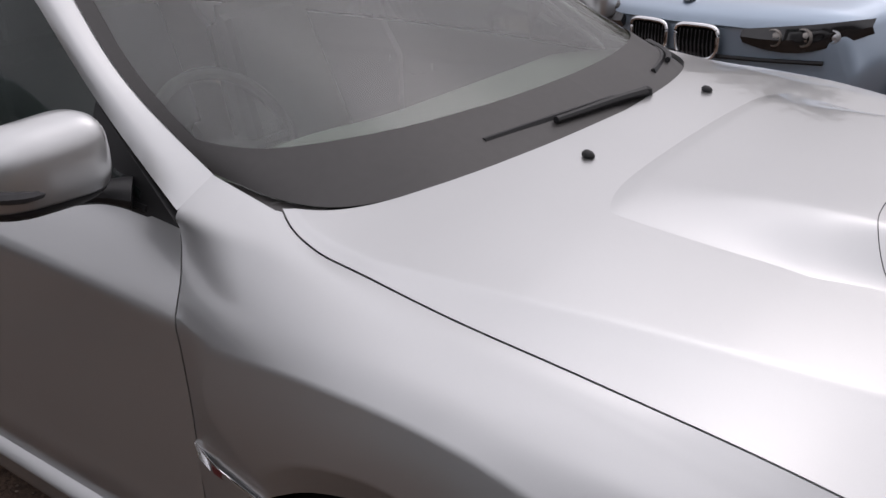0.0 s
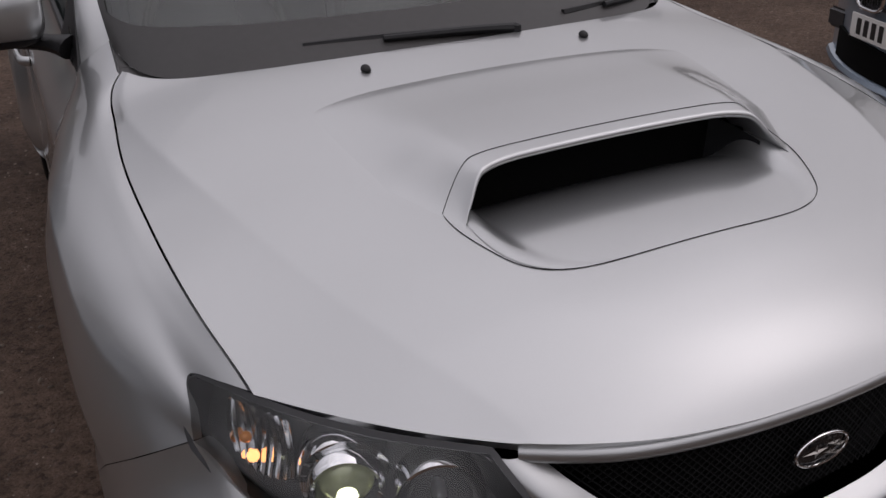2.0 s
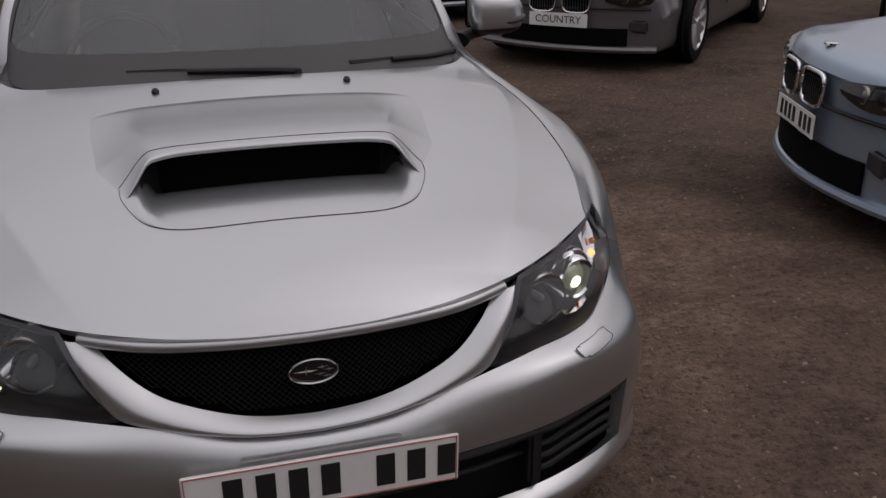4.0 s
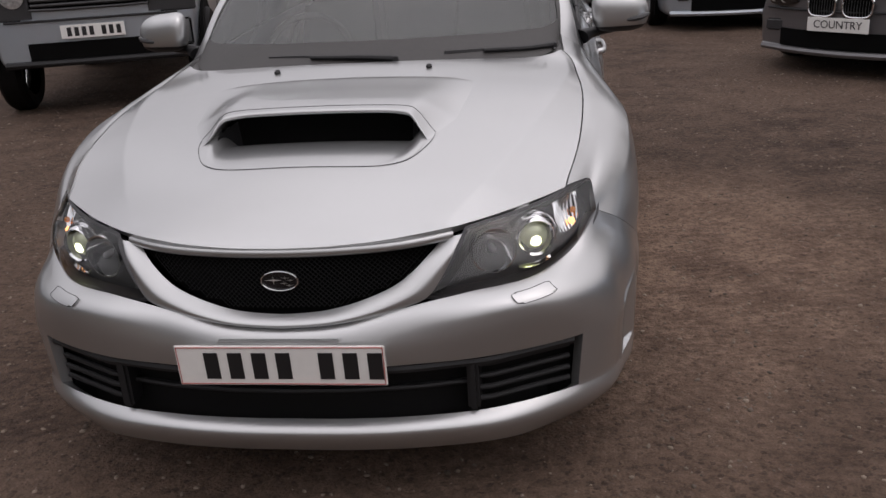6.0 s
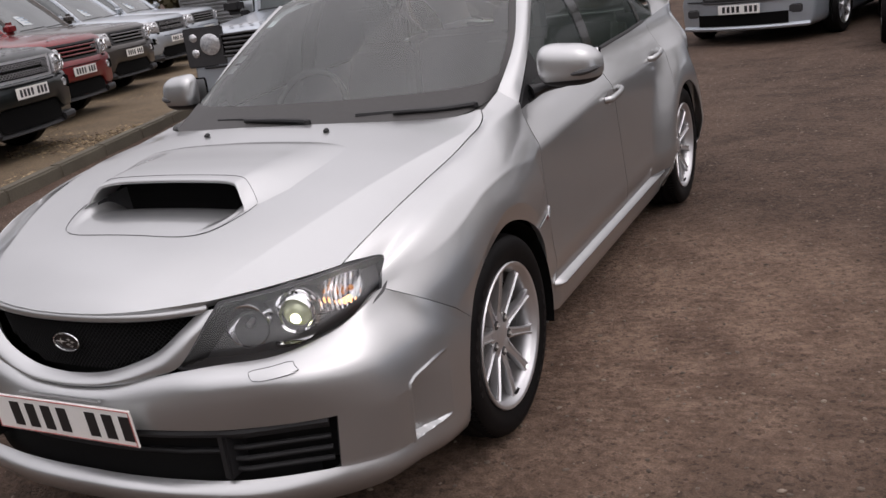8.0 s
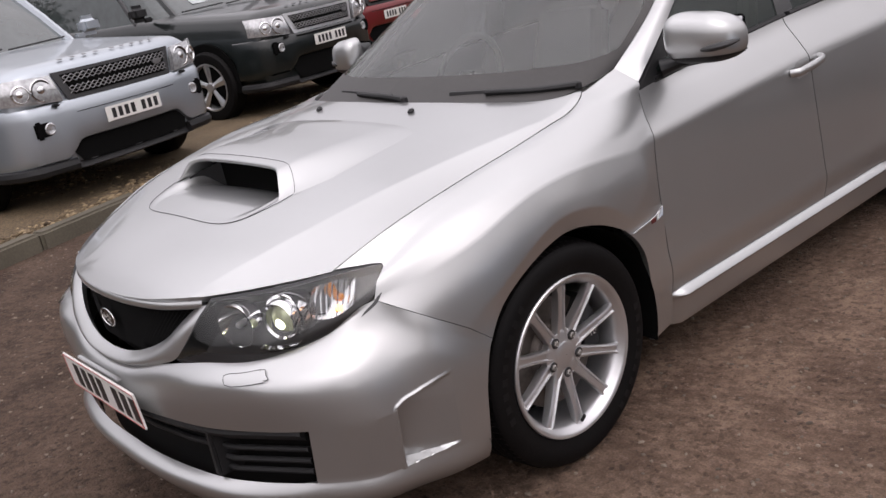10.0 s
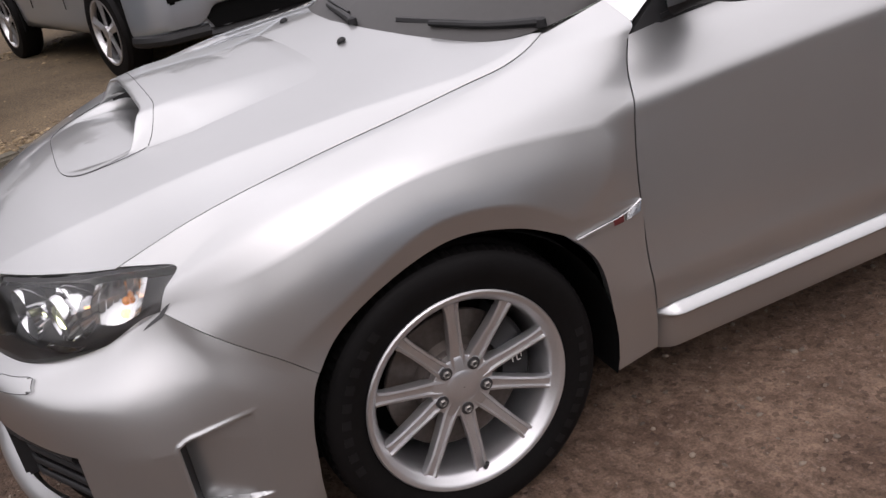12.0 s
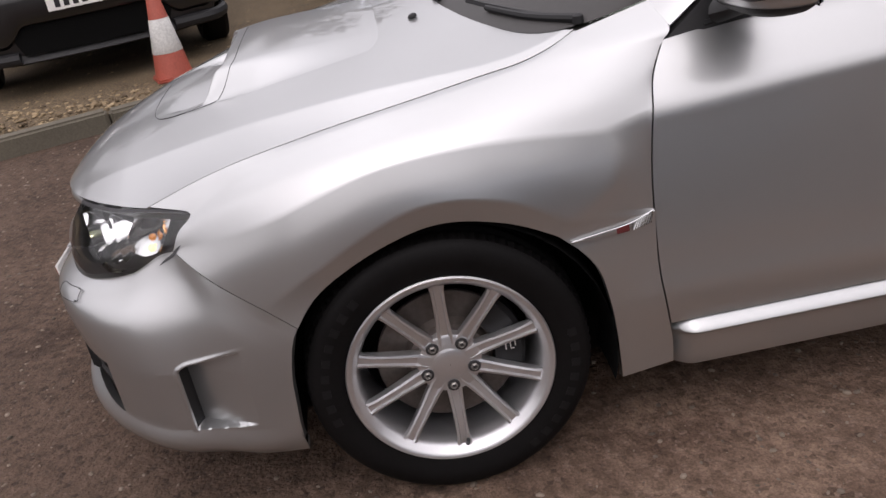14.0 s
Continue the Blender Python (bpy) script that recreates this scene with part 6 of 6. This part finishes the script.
parked("suv", "silver-blue off-roader at the far row's end", stand((-11.9, 13.9), ROW, .88, BED_Z), P_SILVERBLUE, grille="slats")
parked("suv", "black off-roader parked on gravel behind a traffic cone", stand((-4.14, -1.90), ROW, .88, BED_Z), P_BLACK, grille="slats", plate_z=.64)
parked("off_roader", "silver boxy off-roader with round lamps and black bumper", stand((-3.20, 4.50), 15, .55), P_SILVERBLUE, f=.55, wb=2.79, tail=.9, W=.88, z0=.42, hood=(1.14, 1.20), belt=1.22, roof=1.95, r=.39, base=.75, top=.92, end=3.6, bow=.02, inset=.06, grille="slats", lamps="round", plate_z=.70, sheet=False)
parked("coupe", "ice-blue coupe with twin oval grilles and dark lamps", stand((2.60, 1.20), -108, .80), P_BLUE, f=.80, wb=2.76, tail=1.05, W=.89, z0=.18, hood=(.78, .94), belt=.98, roof=1.38, r=.32, base=.78, top=1.55, end=3.0, bow=.26, grille="kidney", lamps="slim", plate_z=.46, sheet=False, letters=False, spokes=7)
parked("coupe", "mid-grey coupe with twin oval grilles beside the yard", stand((2.87, 4.82), -45, .85), P_GREY, f=.85, wb=2.78, tail=1.1, W=.92, z0=.16, hood=(.72, .92), belt=.96, roof=1.37, r=.34, base=.85, top=1.6, end=3.1, bow=.26, grille="kidney", lamps="slim", plate_z=.42, sheet=False, letters=False, spokes=10, word="COUNTRY")
parked("saloon_car", "silver saloon with a low dark intake", stand((2.70, 7.85), 2, .88), P_SILVERBLUE, f=.88, wb=2.73, tail=1.0, W=.90, z0=.17, hood=(.76, .94), belt=.98, roof=1.42, r=.32, base=.75, top=1.5, end=3.1, bow=.24, grille="slats", lamps="slim", plate_z=.46, sheet=False, letters=False, spokes=10)
parked("hatchback", "silver hatchback with a wide dark lower intake", stand((.15, 9.4), -14, .92), P_SILVERBLUE, f=.92, wb=2.64, tail=.9, W=.91, z0=.18, hood=(.78, .98), belt=1.02, roof=1.48, r=.32, base=.62, top=1.4, end=3.2, bow=.24, grille="slats", lamps="slim", plate_z=.44, sheet=False, letters=False, spokes=7)
parked("people_carrier", "black people carrier with chrome-edged intake bars", stand((6.6, 4.1), -50, .95), P_BLACK, f=.95, wb=2.9, tail=1.0, W=.95, z0=.2, hood=(.95, 1.08), belt=1.10, roof=1.74, r=.33, base=.45, top=1.3, end=3.5, bow=.22, grille="mesh", lamps="slim", plate_z=.42, sheet=False, letters=False)
parked("suv", "silver off-roader parked by the metal shed", stand((-9.3, 15.5), 60, .88), P_SILVERBLUE, grille="slats", sheet=False)

# ---- traffic cone ----
cone = empty("traffic_cone", "orange traffic cone with a white sleeve on the gravel", "traffic cone", m=pose(-3.95, -1.42, 0.10, 0, 0, 20) @ Matrix.Diagonal((.9, .9, .84, 1)))
part("cone_base", block((.31, .31, .035), (0, 0, .018), .015), CONE_RED, cone)
up = Matrix.Rotation(radians(-90), 4, "Y")
def cone_ring(nm, prof, material):
    bm = lathe(prof, 36)
    bmesh.ops.transform(bm, matrix=up, verts=bm.verts)
    part(nm, bm, material, cone)
cone_ring("cone_body", [(.03, .150), (.05, .142), (.735, .040), (.745, .032), (.745, .001)], CONE_RED)
cone_ring("cone_sleeve", [(.228, .1155), (.232, .1175), (.50, .0775), (.504, .0745)], CONE_WHITE)


# ---- trees, hedge and shed round the yard ----
def tree(x, y, h, seed, leaf, label, spread=2.6):
    r = random.Random(seed)
    t = empty("tree", label, "tree", "trees round the yard", pose(x, y, 0.05))
    bm = bmesh.new()
    trunk = [Vector((0, 0, 0))]
    for k in range(6):
        trunk.append(trunk[-1] + Vector((r.uniform(-.15, .15), r.uniform(-.15, .15), h * .6 / 6)))
    tube(trunk, [.26 * h / 9 * (1 - .11 * k) for k in range(7)], 10, bm)
    tips = []
    for k in range(11):
        p = trunk[r.randint(2, 6)]
        a = r.random() * 6.28
        d = Vector((math.cos(a), math.sin(a), r.uniform(.4, 1.3))).normalized()
        ln = h * r.uniform(.22, .42)
        q = [p, p + d * ln * .5 + Vector((0, 0, .1)), p + d * ln + Vector((0, 0, .4))]
        tube(q, [.09, .055, .02], 6, bm)
        for e in range(4):
            b = q[1].lerp(q[2], r.random())
            d2 = (d + Vector((r.uniform(-1, 1), r.uniform(-1, 1), r.uniform(-.3, .9)))).normalized()
            tube([b, b + d2 * ln * .3, b + d2 * ln * .55], [.03, .018, .008], 5, bm)
            tips.append(b + d2 * ln * .45)
        tips.append(q[2])
    part("trunk", bm, BARK, t)
    verts, faces = [], []
    for k in range(2600):
        c = r.choice(tips)
        p = c + Vector((r.gauss(0, .5), r.gauss(0, .5), r.gauss(0, .45))) * (h / 9)
        a = Vector((r.uniform(-1, 1), r.uniform(-1, 1), r.uniform(-1, 1))).normalized()
        b = a.orthogonal().normalized()
        s = r.uniform(.05, .13)
        n0 = len(verts)
        verts += [p - a * s, p + b * s * .5, p + a * s, p - b * s * .5]
        faces.append((n0, n0 + 1, n0 + 2, n0 + 3))
    me = bpy.data.meshes.new("crown")
    me.from_pydata([tuple(v) for v in verts], [], faces)
    me.materials.append(leaf)
    new("crown", me).parent = t
    return t


rt = random.Random(11)
for k in range(13):
    c = ORIGIN + ALONG * (-12 + 3.0 * k + rt.uniform(-.8, .8)) + ACROSS * rt.uniform(8.5, 13)
    tree(c.x, c.y, rt.uniform(3.4, 4.6), 20 + k, LEAF if k % 3 else LEAF_GREEN, "half-bare brownish tree behind the parked row")
# unseen trees, added as something dark for paint and glass to mirror
for k, (x, y) in enumerate(((13, 17), (17, 11), (19, 4), (18, -4), (14, -12), (6, -17), (-3, -18), (7, 22), (0, 24))):
    tree(x + rt.uniform(-1, 1), y + rt.uniform(-1, 1), rt.uniform(4.0, 5.5), 60 + k, LEAF_GREEN if k % 2 else LEAF, "half-bare tree out of view, added for reflections")


def hedge(points, h, seed, label):
    r = random.Random(seed)
    verts, faces = [], []
    segs = list(zip(points[:-1], points[1:]))
    for a, b in segs:
        a, b = Vector((*a, 0)), Vector((*b, 0))
        cnt = int((b - a).length * 330)
        for k in range(cnt):
            p = a.lerp(b, r.random()) + Vector((r.gauss(0, .5), r.gauss(0, .5), 0))
            top = h * (.75 + .35 * noise.noise((p.x * .35, p.y * .35, seed)))
            p.z = top * r.random() ** .7
            d = Vector((r.uniform(-1, 1), r.uniform(-1, 1), r.uniform(-1, 1))).normalized()
            e = d.orthogonal().normalized()
            s = r.uniform(.10, .24)
            n0 = len(verts)
            verts += [p - d * s, p + e * s * .6, p + d * s, p - e * s * .6]
            faces.append((n0, n0 + 1, n0 + 2, n0 + 3))
    me = bpy.data.meshes.new("hedge")
    me.from_pydata([tuple(v) for v in verts], [], faces)
    me.materials.append(LEAF)
    return tagged(new("hedge", me), label, "hedge", kind="stuff")


e0, e1 = ORIGIN + ALONG * -16 + ACROSS * 14, ORIGIN + ALONG * 26 + ACROSS * 14
hedge(((e0.x, e0.y), (e1.x, e1.y)), 4.5, 1, "brown dry woodland edge behind the parked cars")
# this ring is added out of view to darken the horizon
hedge(((e1.x, e1.y), (0, 30), (14, 22), (22, 10), (22, -6), (14, -18), (0, -24), (e0.x, e0.y)), 3.6, 2, "brown hedge out of view, added to darken the horizon")

shed = empty("metal_shed", "grey ribbed metal shed at the end of the gravel", "shed", m=pose(-12.5, 19.5, 0, 0, 0, 20))
bm = bmesh.new()
rows = []
for k in range(121):
    rows.append([(-4, .02 * (1 if (k // 2) % 2 else -1), .02 + k * .025), (4, .02 * (1 if (k // 2) % 2 else -1), .02 + k * .025)])
add_grid(bm, np.array(rows))
part("ribbed_wall", bm, SHED, shed, smooth=False)
part("shed_roof", block((8.4, 5, .12), (0, 2.4, 3.08), .02), SHED, shed)
for s in (-4, 4):
    part("end_wall", block((.08, 4.8, 3.0), (s, 2.4, 1.5), .01), SHED, shed)
